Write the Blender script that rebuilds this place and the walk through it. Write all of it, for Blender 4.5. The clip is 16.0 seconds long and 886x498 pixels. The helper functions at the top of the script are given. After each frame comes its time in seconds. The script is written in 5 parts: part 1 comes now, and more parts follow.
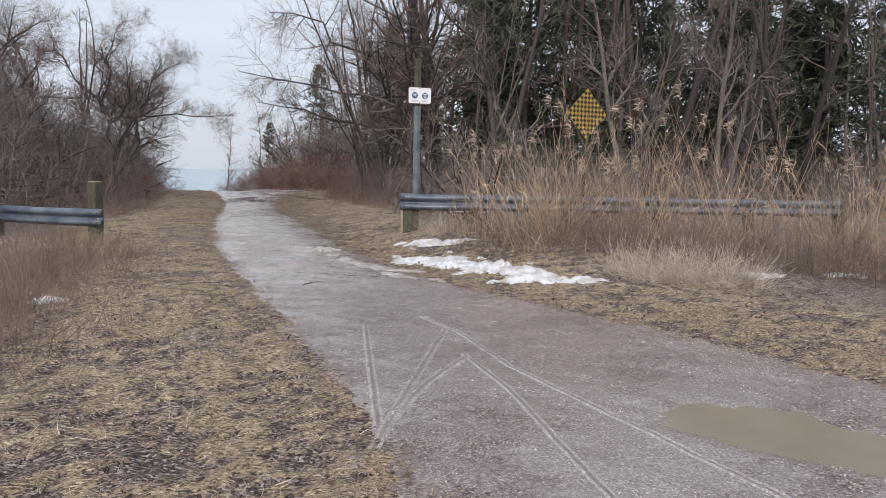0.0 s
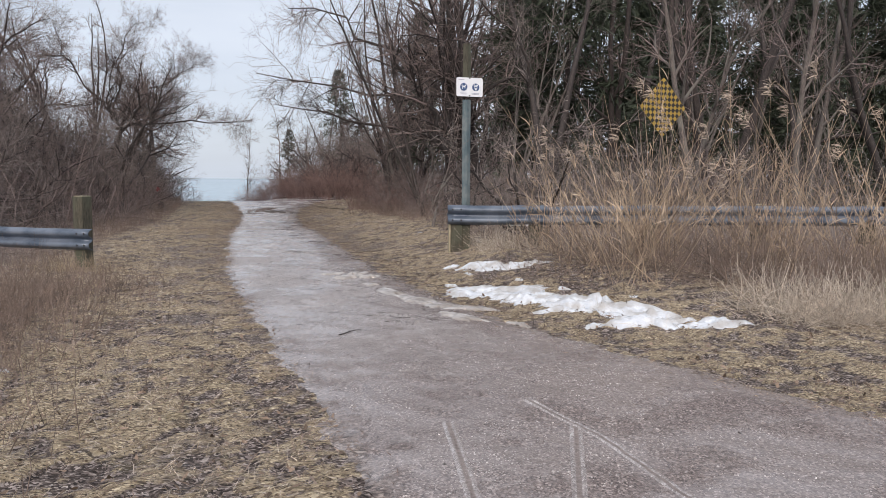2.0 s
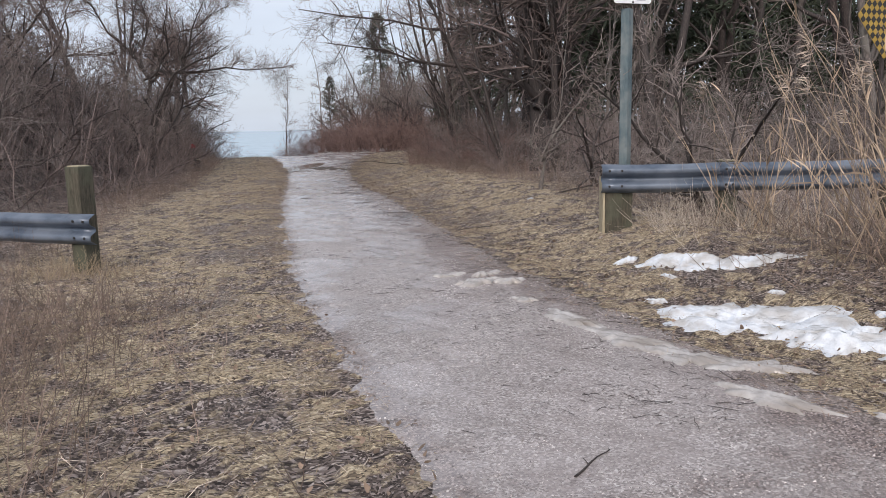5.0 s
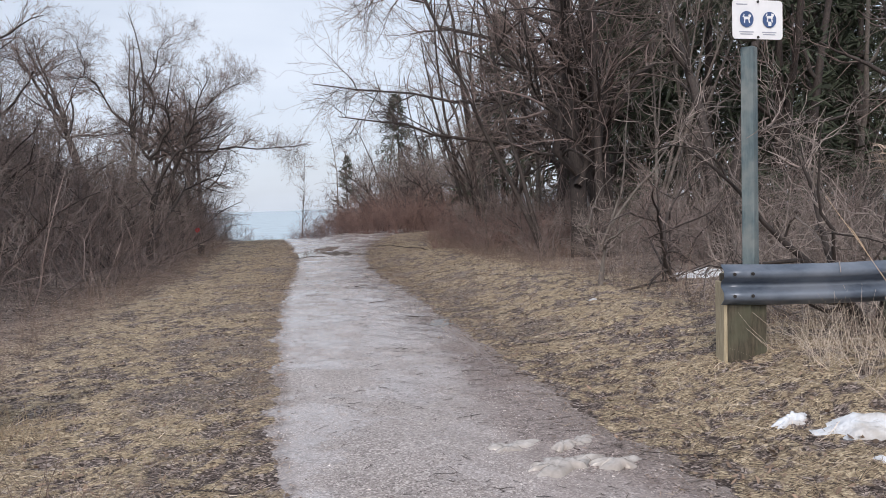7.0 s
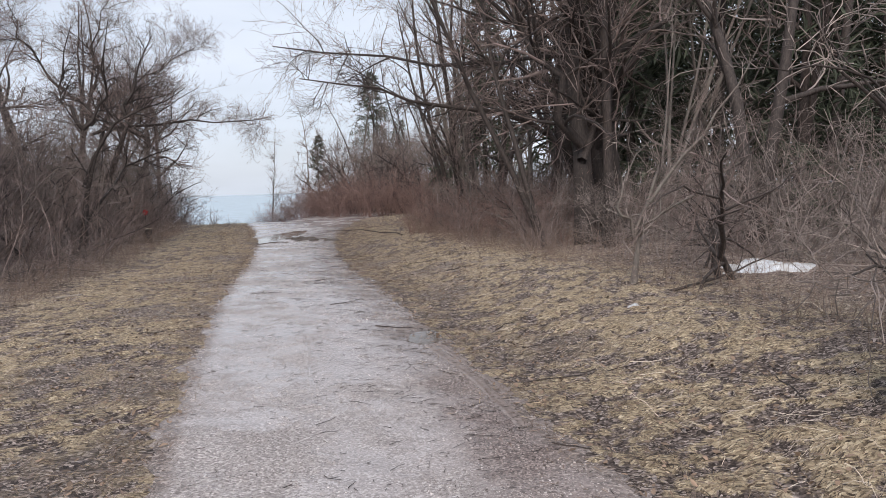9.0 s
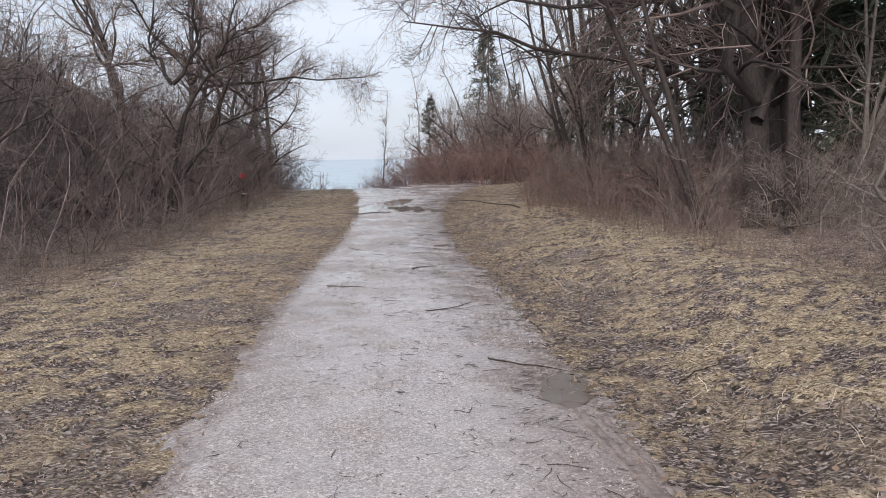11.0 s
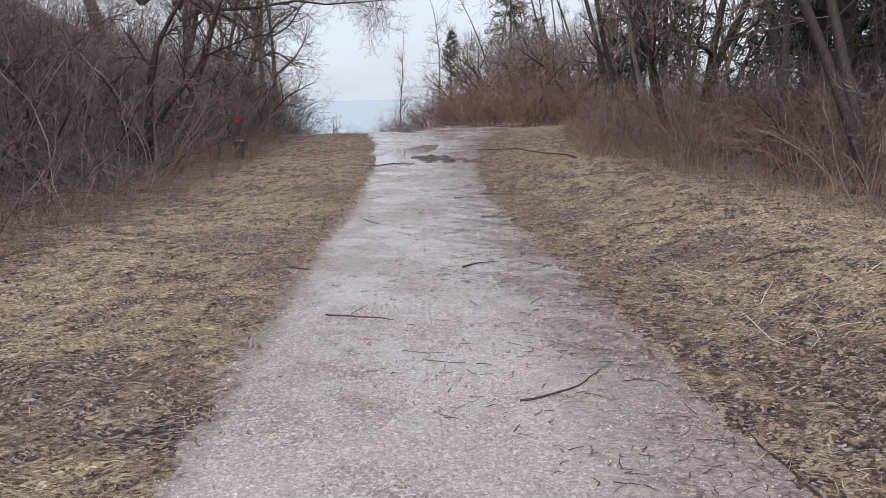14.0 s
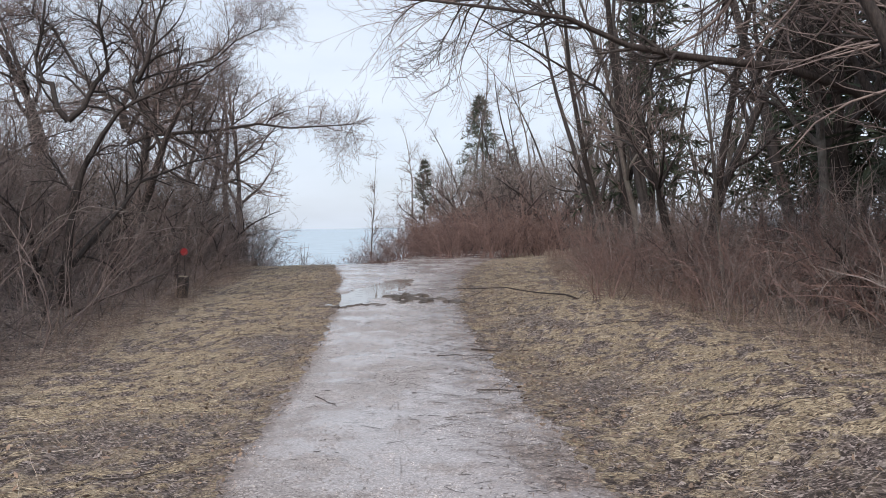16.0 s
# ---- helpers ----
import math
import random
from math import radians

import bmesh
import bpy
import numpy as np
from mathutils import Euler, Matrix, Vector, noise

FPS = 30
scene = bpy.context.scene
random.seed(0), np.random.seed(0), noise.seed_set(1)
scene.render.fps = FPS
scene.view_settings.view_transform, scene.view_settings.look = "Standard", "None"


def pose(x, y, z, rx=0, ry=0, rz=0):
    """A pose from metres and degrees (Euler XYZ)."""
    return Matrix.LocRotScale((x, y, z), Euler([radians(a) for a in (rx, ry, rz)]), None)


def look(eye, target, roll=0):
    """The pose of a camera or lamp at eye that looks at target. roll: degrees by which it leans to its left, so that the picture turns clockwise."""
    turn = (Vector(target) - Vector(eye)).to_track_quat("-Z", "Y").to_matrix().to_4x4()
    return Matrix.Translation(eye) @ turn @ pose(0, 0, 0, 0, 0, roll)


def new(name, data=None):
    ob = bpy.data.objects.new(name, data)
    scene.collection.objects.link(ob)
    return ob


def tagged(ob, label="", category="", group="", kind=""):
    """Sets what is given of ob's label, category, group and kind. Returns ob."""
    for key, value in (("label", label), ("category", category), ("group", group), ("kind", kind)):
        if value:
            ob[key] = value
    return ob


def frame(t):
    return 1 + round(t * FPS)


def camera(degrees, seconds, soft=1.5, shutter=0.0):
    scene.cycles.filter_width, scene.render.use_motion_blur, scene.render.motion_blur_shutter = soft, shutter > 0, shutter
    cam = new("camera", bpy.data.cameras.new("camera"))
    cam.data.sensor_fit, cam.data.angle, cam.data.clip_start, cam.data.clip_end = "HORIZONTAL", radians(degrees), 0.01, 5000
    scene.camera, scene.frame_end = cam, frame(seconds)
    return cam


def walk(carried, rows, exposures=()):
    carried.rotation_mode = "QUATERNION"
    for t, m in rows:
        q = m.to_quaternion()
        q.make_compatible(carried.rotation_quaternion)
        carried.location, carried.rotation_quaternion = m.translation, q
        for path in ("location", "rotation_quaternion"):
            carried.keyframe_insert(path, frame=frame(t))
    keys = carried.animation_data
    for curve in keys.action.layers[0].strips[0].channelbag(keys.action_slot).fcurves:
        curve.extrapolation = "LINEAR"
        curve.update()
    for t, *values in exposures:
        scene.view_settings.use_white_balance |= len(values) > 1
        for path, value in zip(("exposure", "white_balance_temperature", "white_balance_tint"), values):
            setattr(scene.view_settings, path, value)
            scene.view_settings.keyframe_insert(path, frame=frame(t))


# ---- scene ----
cam = camera(60.1, 16.0, soft=0.8)
PATH = [
    (0, (1.074, -0.845, 1.098), (1.567, 1.084, 0.9), 1.1),
    (0.5, (1.091, -0.213, 1.102), (1.598, 1.712, 0.907), 0.3),
    (1, (1.13, 0.472, 1.095), (1.625, 2.4, 0.897), 0.2),
    (1.5, (1.098, 1.107, 1.11), (1.581, 3.038, 0.914), 0.3),
    (2, (1.112, 1.772, 1.106), (1.556, 3.714, 0.923), 0.3),
    (2.5, (1.066, 2.376, 1.095), (1.507, 4.317, 0.909), -0.1),
    (3, (1.053, 3.05, 1.115), (1.469, 4.995, 0.904), -0.3),
    (3.2, (1.046, 3.326, 1.092), (1.452, 5.273, 0.884), -0.2),
    (5.3, (0.662, 6.171, 1.173), (0.994, 8.117, 0.85), -1.4),
    (5.5, (0.695, 6.444, 1.198), (1.02, 8.404, 0.963), -1.6),
    (6, (0.761, 7.126, 1.235), (1.078, 9.096, 1.095), -1.4),
    (6.5, (0.786, 7.757, 1.227), (1.092, 9.728, 1.087), -1.5),
    (7, (0.897, 8.405, 1.217), (1.206, 10.378, 1.102), -1.8),
    (7.5, (0.954, 9.019, 1.195), (1.325, 10.978, 1.043), -2.1),
    (8, (1.043, 9.741, 1.181), (1.413, 11.701, 1.038), -2.0),
    (8.2, (1.06, 10.003, 1.147), (1.441, 11.961, 1.0), -1.9),
    (10.3, (1.517, 12.834, 1.066), (1.816, 14.801, 0.866), -0.6),
    (10.5, (1.496, 13.082, 1.069), (1.763, 15.048, 0.82), -0.5),
    (11, (1.468, 13.731, 1.064), (1.549, 15.715, 0.826), -0.8),
    (11.5, (1.431, 14.297, 1.042), (1.496, 16.279, 0.784), -0.8),
    (12, (1.431, 14.949, 1.025), (1.446, 16.928, 0.737), -0.8),
    (12.5, (1.357, 15.491, 1.018), (1.371, 17.461, 0.676), -0.0),
    (13, (1.352, 16.12, 1.002), (1.364, 18.082, 0.617), 0.1),
    (13.5, (1.252, 16.643, 1.031), (1.276, 18.609, 0.666), 0.1),
    (14, (1.203, 17.21, 1.015), (1.24, 19.172, 0.628), -1.1),
    (14.5, (1.137, 17.811, 1.019), (1.197, 19.768, 0.615), -1.3),
    (15, (1.158, 18.419, 1.011), (1.266, 20.375, 0.609), -2.0),
    (15.5, (1.159, 19.025, 1.041), (1.283, 20.998, 0.737), -1.1),
    (16, (1.166, 19.649, 1.056), (1.285, 21.645, 0.996), -1.0),
]
walk(cam, [(t, look(eye, target, roll)) for t, eye, target, roll in PATH], [(0, -0.10, 6900, 15.5), (5.5, -0.06, 6750, 15.5), (10.5, 0.04, 6900, 16), (14.5, 0.04, 6900, 16), (16, 0.08, 6720, 14.5)])

# world and sun: thin bright overcast
world = bpy.data.worlds.new("sky")
scene.world = world
world.use_nodes = True
wn, wl = world.node_tree.nodes, world.node_tree.links
wn.clear()
w_out = wn.new("ShaderNodeOutputWorld")
w_bg = wn.new("ShaderNodeBackground")
w_sky = wn.new("ShaderNodeTexSky")
w_sky.sky_type = "NISHITA"
w_sky.sun_disc = False
w_sky.sun_elevation, w_sky.sun_rotation = radians(38), radians(200)
w_sky.air_density, w_sky.dust_density = 1.0, 2.0
w_co = wn.new("ShaderNodeTexCoord")
w_map = wn.new("ShaderNodeMapping")
w_map.inputs["Scale"].default_value = (1.0, 1.0, 4.0)
w_noise = wn.new("ShaderNodeTexNoise")
w_noise.inputs["Scale"].default_value = 2.2
w_noise.inputs["Detail"].default_value = 6
w_ramp = wn.new("ShaderNodeValToRGB")
w_ramp.color_ramp.elements[0].position, w_ramp.color_ramp.elements[0].color = 0.36, (0.72, 0.72, 0.72, 1)
w_ramp.color_ramp.elements[1].position, w_ramp.color_ramp.elements[1].color = 0.66, (1, 1, 1, 1)
w_mix = wn.new("ShaderNodeMix")
w_mix.data_type = "RGBA"
w_mix.inputs["B"].default_value = (7.7, 9.0, 10.5, 1)
wl.new(w_co.outputs["Generated"], w_map.inputs["Vector"])
wl.new(w_map.outputs["Vector"], w_noise.inputs["Vector"])
wl.new(w_noise.outputs["Fac"], w_ramp.inputs["Fac"])
wl.new(w_ramp.outputs["Color"], w_mix.inputs["Factor"])
wl.new(w_sky.outputs["Color"], w_mix.inputs["A"])
wl.new(w_mix.outputs["Result"], w_bg.inputs["Color"])
w_bg.inputs["Strength"].default_value = 0.10
wl.new(w_bg.outputs["Background"], w_out.inputs["Surface"])
sun = new("sun", bpy.data.lights.new("sun", "SUN"))
sun.data.energy, sun.data.angle, sun.data.color = 2.8, radians(20), (1.0, 0.94, 0.87)
sun.matrix_world = look((0, 0, 30), (10, 27.5, 7.2))


# ---- materials ----
def material(name, dark, light, rough=0.8, scale=20.0, fine=None, bump=0.3, metal=0.0, third=None, third_scale=1.5,
             per_object=0.0, per_island=0.0, spec=0.5, stretch=(1, 1, 1), distance=0.01):
    """Two scales of noise between colours, with relief and an optional third colour in large stains."""
    m = bpy.data.materials.new(name)
    m.use_nodes = True
    n, l = m.node_tree.nodes, m.node_tree.links
    b = n["Principled BSDF"]
    co = n.new("ShaderNodeTexCoord")
    mp = n.new("ShaderNodeMapping")
    mp.inputs["Scale"].default_value = stretch
    l.new(co.outputs["Object"], mp.inputs["Vector"])
    n1 = n.new("ShaderNodeTexNoise")
    n1.inputs["Scale"].default_value, n1.inputs["Detail"].default_value, n1.inputs["Roughness"].default_value = scale, 8, 0.65
    l.new(mp.outputs["Vector"], n1.inputs["Vector"])
    r1 = n.new("ShaderNodeValToRGB")
    r1.color_ramp.elements[0].position, r1.color_ramp.elements[1].position = 0.33, 0.67
    r1.color_ramp.elements[0].color, r1.color_ramp.elements[1].color = (*dark, 1), (*light, 1)
    l.new(n1.outputs["Fac"], r1.inputs["Fac"])
    colour = r1.outputs["Color"]
    if third:
        n2 = n.new("ShaderNodeTexNoise")
        n2.inputs["Scale"].default_value, n2.inputs["Detail"].default_value = third_scale, 5
        l.new(co.outputs["Object"], n2.inputs["Vector"])
        r2 = n.new("ShaderNodeValToRGB")
        r2.color_ramp.elements[0].position, r2.color_ramp.elements[1].position = 0.45, 0.65
        l.new(n2.outputs["Fac"], r2.inputs["Fac"])
        mx = n.new("ShaderNodeMix")
        mx.data_type = "RGBA"
        mx.inputs["B"].default_value = (*third, 1)
        l.new(r2.outputs["Color"], mx.inputs["Factor"])
        l.new(colour, mx.inputs["A"])
        colour = mx.outputs["Result"]
    if per_object or per_island:
        src = n.new("ShaderNodeNewGeometry").outputs["Random Per Island"] if per_island else n.new("ShaderNodeObjectInfo").outputs["Random"]
        k = per_island or per_object
        rng = n.new("ShaderNodeMapRange")
        rng.inputs["To Min"].default_value, rng.inputs["To Max"].default_value = 1 - k, 1 + k
        l.new(src, rng.inputs["Value"])
        hs = n.new("ShaderNodeHueSaturation")
        l.new(rng.outputs["Result"], hs.inputs["Value"])
        l.new(colour, hs.inputs["Color"])
        colour = hs.outputs["Color"]
    l.new(colour, b.inputs["Base Color"])
    b.inputs["Roughness"].default_value, b.inputs["Metallic"].default_value = rough, metal
    b.inputs["Specular IOR Level"].default_value = spec
    if bump:
        nf = n.new("ShaderNodeTexNoise")
        nf.inputs["Scale"].default_value, nf.inputs["Detail"].default_value = fine or scale * 3, 6
        l.new(mp.outputs["Vector"], nf.inputs["Vector"])
        bp = n.new("ShaderNodeBump")
        bp.inputs["Strength"].default_value, bp.inputs["Distance"].default_value = bump, distance
        l.new(nf.outputs["Fac"], bp.inputs["Height"])
        l.new(bp.outputs["Normal"], b.inputs["Normal"])
    return m


def plain_noise(n, l, vec, scale, detail=6, rough=0.6):
    t = n.new("ShaderNodeTexNoise")
    t.inputs["Scale"].default_value, t.inputs["Detail"].default_value, t.inputs["Roughness"].default_value = scale, detail, rough
    l.new(vec, t.inputs["Vector"])
    return t.outputs["Fac"]


def ramp(n, l, fac, stops):
    r = n.new("ShaderNodeValToRGB")
    while len(r.color_ramp.elements) < len(stops):
        r.color_ramp.elements.new(0.5)
    for e, (p, c) in zip(r.color_ramp.elements, stops):
        e.position, e.color = p, (*c, 1) if len(c) == 3 else c
    l.new(fac, r.inputs["Fac"])
    return r.outputs["Color"]


def mix(n, l, fac, a, b):
    m = n.new("ShaderNodeMix")
    m.data_type = "RGBA"
    for socket, v in (("Factor", fac), ("A", a), ("B", b)):
        if isinstance(v, (tuple, float, int)):
            m.inputs[socket].default_value = (*v, 1) if isinstance(v, tuple) else v
        else:
            l.new(v, m.inputs[socket])
    return m.outputs["Result"]


def cells(n, l, vec, scale, stretch, turn):
    """Random value for each flat flake of a warped cell pattern."""
    bend = n.new("ShaderNodeTexNoise")
    bend.inputs["Scale"].default_value, bend.inputs["Detail"].default_value = 3.0, 3
    l.new(vec, bend.inputs["Vector"])
    add = n.new("ShaderNodeVectorMath")
    add.operation = "MULTIPLY_ADD"
    add.inputs[1].default_value = (0.25, 0.25, 0.25)
    l.new(bend.outputs["Color"], add.inputs[0])
    l.new(vec, add.inputs[2])
    mp = n.new("ShaderNodeMapping")
    mp.inputs["Scale"].default_value, mp.inputs["Rotation"].default_value = stretch, (0, 0, turn)
    l.new(add.outputs["Vector"], mp.inputs["Vector"])
    v = n.new("ShaderNodeTexVoronoi")
    v.inputs["Scale"].default_value = scale
    l.new(mp.outputs["Vector"], v.inputs["Vector"])
    s = n.new("ShaderNodeSeparateColor")
    l.new(v.outputs["Color"], s.inputs["Color"])
    return s.outputs["Red"]


def turf_tones(n, l, vec, thick=None):
    """Colours of straw with bare gaps that also paint in shade between tufts, of leaf litter and of damp soil, and the
    flake pattern that they share.
    """
    one = cells(n, l, vec, 42, (1, 2.6, 1), 0.5)
    two = cells(n, l, vec, 48, (1, 2.2, 1), -0.7)
    pick = ramp(n, l, plain_noise(n, l, vec, 14, 5, 0.7), [(0.47, (0, 0, 0)), (0.53, (1, 1, 1))])
    flake = mix(n, l, pick, one, two)
    straw = ramp(n, l, flake, [(0.0, (0.050, 0.036, 0.028)), (0.22, (0.185, 0.138, 0.095)), (0.47, (0.400, 0.315, 0.212)), (0.8, (0.56, 0.455, 0.315)), (1.0, (0.80, 0.69, 0.51))])
    litter = ramp(n, l, flake, [(0.0, (0.045, 0.032, 0.029)), (0.3, (0.16, 0.120, 0.104)), (0.65, (0.32, 0.252, 0.220)), (1.0, (0.62, 0.53, 0.465))])
    soil = ramp(n, l, cells(n, l, vec, 56, (1, 1.5, 1), 0.2), [(0.0, (0.022, 0.016, 0.014)), (0.42, (0.090, 0.068, 0.060)), (0.78, (0.26, 0.208, 0.187)), (1.0, (0.58, 0.50, 0.46))])
    # Dark gaps: bare soil, plus tuft shade put into the colour.
    grain = plain_noise(n, l, vec, 16, 9, 0.8)
    if thick is None:
        gaps = ramp(n, l, grain, [(0.46, (1, 1, 1)), (0.54, (0, 0, 0))])
    else:
        both = n.new("ShaderNodeMath")
        both.operation = "MULTIPLY_ADD"
        both.inputs[1].default_value = 0.62
        l.new(grain, both.inputs[0])
        l.new(thick, both.inputs[2])
        gaps = ramp(n, l, both.outputs["Value"], [(0.76, (1, 1, 1)), (0.83, (0, 0, 0))])
    return mix(n, l, gaps, straw, soil), mix(n, l, gaps, litter, soil), soil, flake


def dead_turf():
    """Matted straw flakes over damp soil; bare where trodden by a wear attribute, leaf litter away from the path."""
    m = bpy.data.materials.new("dead_turf")
    m.use_nodes = True
    n, l = m.node_tree.nodes, m.node_tree.links
    b = n["Principled BSDF"]
    vec = n.new("ShaderNodeTexCoord").outputs["Object"]
    wear = n.new("ShaderNodeAttribute")
    wear.attribute_name = "wear"
    sep = n.new("ShaderNodeSeparateColor")
    l.new(wear.outputs["Color"], sep.inputs["Color"])
    straw, litter, soil, flake = turf_tones(n, l, vec, sep.outputs["Blue"])
    blot = n.new("ShaderNodeMath")
    blot.operation = "MULTIPLY_ADD"
    blot.inputs[1].default_value = 1.1
    l.new(plain_noise(n, l, vec, 2.6, 10, 0.75), blot.inputs[0])
    l.new(sep.outputs["Red"], blot.inputs[2])
    bare = ramp(n, l, blot.outputs["Value"], [(0.66, (0, 0, 0)), (0.86, (0.9, 0.9, 0.9))])
    colour = mix(n, l, sep.outputs["Green"], straw, litter)
    colour = mix(n, l, bare, colour, soil)
    moss = ramp(n, l, plain_noise(n, l, vec, 1.6, 9, 0.7), [(0.58, (0, 0, 0)), (0.75, (0.32, 0.32, 0.32))])
    l.new(mix(n, l, moss, colour, mix(n, l, flake, (0.10, 0.09, 0.035), (0.40, 0.335, 0.13))), b.inputs["Base Color"])
    l.new(mix(n, l, bare, (0.85, 0.85, 0.85), (0.5, 0.5, 0.5)), b.inputs["Roughness"])
    b.inputs["Specular IOR Level"].default_value = 0.35
    bp = n.new("ShaderNodeBump")
    bp.inputs["Strength"].default_value, bp.inputs["Distance"].default_value = 1.0, 0.05
    l.new(mix(n, l, 0.5, flake, plain_noise(n, l, vec, 14, 9, 0.8)), bp.inputs["Height"])
    l.new(bp.outputs["Normal"], b.inputs["Normal"])
    return m


def wet_gravel():
    """Fine wet limestone screenings and mud: stony speckle with glints and pit shade in its colour, films of water,
    twig-dark specks.
    """
    m = bpy.data.materials.new("wet_gravel")
    m.use_nodes = True
    n, l = m.node_tree.nodes, m.node_tree.links
    b = n["Principled BSDF"]
    vec = n.new("ShaderNodeTexCoord").outputs["Object"]
    stone = n.new("ShaderNodeTexVoronoi")
    stone.inputs["Scale"].default_value = 96
    l.new(vec, stone.inputs["Vector"])
    chip = n.new("ShaderNodeSeparateColor")
    l.new(stone.outputs["Color"], chip.inputs["Color"])
    # Extreme stops add wet glints and shade between grains to the stones' own tones.
    stones = ramp(n, l, chip.outputs["Red"], [(0.0, (0.025, 0.020, 0.019)), (0.22, (0.17, 0.145, 0.140)), (0.72, (0.47, 0.425, 0.412)), (1.0, (0.90, 0.87, 0.85))])
    grain = mix(n, l, 0.22, stones, ramp(n, l, plain_noise(n, l, vec, 60, 5, 0.75), [(0.32, (0.15, 0.125, 0.118)), (0.52, (0.34, 0.30, 0.288)), (0.72, (0.56, 0.51, 0.495))]))
    patch = ramp(n, l, plain_noise(n, l, vec, 1.3, 8, 0.65), [(0.36, (0.23, 0.188, 0.165)), (0.64, (0.50, 0.45, 0.44))])
    colour = mix(n, l, 0.26, grain, patch)
    rim = n.new("ShaderNodeAttribute")
    rim.attribute_name = "rim"
    ragged = n.new("ShaderNodeMath")
    ragged.operation = "MULTIPLY_ADD"
    ragged.inputs[1].default_value = 0.9
    l.new(plain_noise(n, l, vec, 4.5, 9, 0.75), ragged.inputs[0])
    l.new(rim.outputs["Fac"], ragged.inputs[2])
    muddy = ramp(n, l, ragged.outputs["Value"], [(0.72, (0, 0, 0)), (1.0, (1, 1, 1))])
    mud = ramp(n, l, chip.outputs["Green"], [(0.0, (0.045, 0.032, 0.030)), (0.4, (0.165, 0.128, 0.118)), (0.8, (0.29, 0.233, 0.215)), (1.0, (0.52, 0.44, 0.41))])
    colour = mix(n, l, muddy, colour, mud)
    vor = n.new("ShaderNodeTexVoronoi")
    vor.inputs["Scale"].default_value = 16
    mp = n.new("ShaderNodeMapping")
    mp.inputs["Scale"].default_value = (1, 1.9, 1)
    l.new(vec, mp.inputs["Vector"])
    l.new(mp.outputs["Vector"], vor.inputs["Vector"])
    specks = ramp(n, l, vor.outputs["Distance"], [(0.10, (1, 1, 1)), (0.20, (0, 0, 0))])
    gate = ramp(n, l, plain_noise(n, l, vec, 3.1, 5), [(0.53, (0, 0, 0)), (0.62, (1, 1, 1))])
    both = n.new("ShaderNodeMath")
    both.operation = "MULTIPLY"
    l.new(specks, both.inputs[0])
    l.new(gate, both.inputs[1])
    colour = mix(n, l, both.outputs["Value"], colour, (0.055, 0.042, 0.034))
    edge = n.new("ShaderNodeAttribute")
    edge.attribute_name = "verge"
    frayed = n.new("ShaderNodeMath")
    frayed.operation = "MULTIPLY_ADD"
    frayed.inputs[1].default_value = 0.75
    l.new(plain_noise(n, l, vec, 6.0, 12, 0.8), frayed.inputs[0])
    half = n.new("ShaderNodeMath")
    half.operation = "MULTIPLY"
    half.inputs[1].default_value = 0.5
    l.new(edge.outputs["Fac"], half.inputs[0])
    l.new(half.outputs["Value"], frayed.inputs[2])
    overgrown = ramp(n, l, frayed.outputs["Value"], [(0.54, (0, 0, 0)), (0.66, (1, 1, 1))])
    _, litter, soil, flake = turf_tones(n, l, vec)
    colour = mix(n, l, overgrown, colour, mix(n, l, 0.35, litter, soil))
    film = ramp(n, l, plain_noise(n, l, vec, 1.15, 9, 0.68), [(0.42, (0, 0, 0)), (0.53, (1, 1, 1))])
    l.new(mix(n, l, film, colour, mix(n, l, 0.5, colour, (0.33, 0.30, 0.295))), b.inputs["Base Color"])
    l.new(mix(n, l, film, (0.42, 0.42, 0.42), (0.14, 0.14, 0.14)), b.inputs["Roughness"])
    b.inputs["Specular IOR Level"].default_value = 0.55
    bp = n.new("ShaderNodeBump")
    bp.inputs["Strength"].default_value, bp.inputs["Distance"].default_value = 1.0, 0.022
    h = mix(n, l, film, mix(n, l, 0.5, chip.outputs["Red"], plain_noise(n, l, vec, 48, 6, 0.8)), (0.5, 0.5, 0.5))
    l.new(mix(n, l, 0.35, h, plain_noise(n, l, vec, 9, 6, 0.6)), bp.inputs["Height"])
    l.new(bp.outputs["Normal"], b.inputs["Normal"])
    return m


M_GRAVEL = wet_gravel()
M_TURF = dead_turf()
M_BARK = material("grey_brown_bark", (0.056, 0.047, 0.043), (0.195, 0.166, 0.150), 0.85, 14, 40, 0.8, stretch=(3, 3, 0.7), per_object=0.25, third=(0.15, 0.14, 0.125), third_scale=2.5)
M_BARK_DARK = material("dark_wet_bark", (0.017, 0.0135, 0.0125), (0.064, 0.050, 0.046), 0.75, 14, 40, 0.8, stretch=(3, 3, 0.7), per_object=0.25)
M_BARK_PALE = material("pale_smooth_bark", (0.20, 0.175, 0.155), (0.38, 0.34, 0.30), 0.8, 10, 40, 0.4, stretch=(2, 2, 0.6), per_object=0.2)
M_TWIG = material("brown_twigs", (0.100, 0.076, 0.071), (0.240, 0.188, 0.174), 0.8, 3, None, 0, per_island=0.6)
M_TWIG_GREY = material("grey_twigs", (0.125, 0.104, 0.097), (0.310, 0.265, 0.245), 0.8, 3, None, 0, per_island=0.6)
M_TWIG_RED = material("red_brown_twigs", (0.118, 0.070, 0.063), (0.255, 0.172, 0.152), 0.75, 3, None, 0, per_island=0.62)
M_NEEDLE = material("dark_needles", (0.022, 0.031, 0.020), (0.072, 0.090, 0.058), 0.8, 6, None, 0, per_island=0.5)
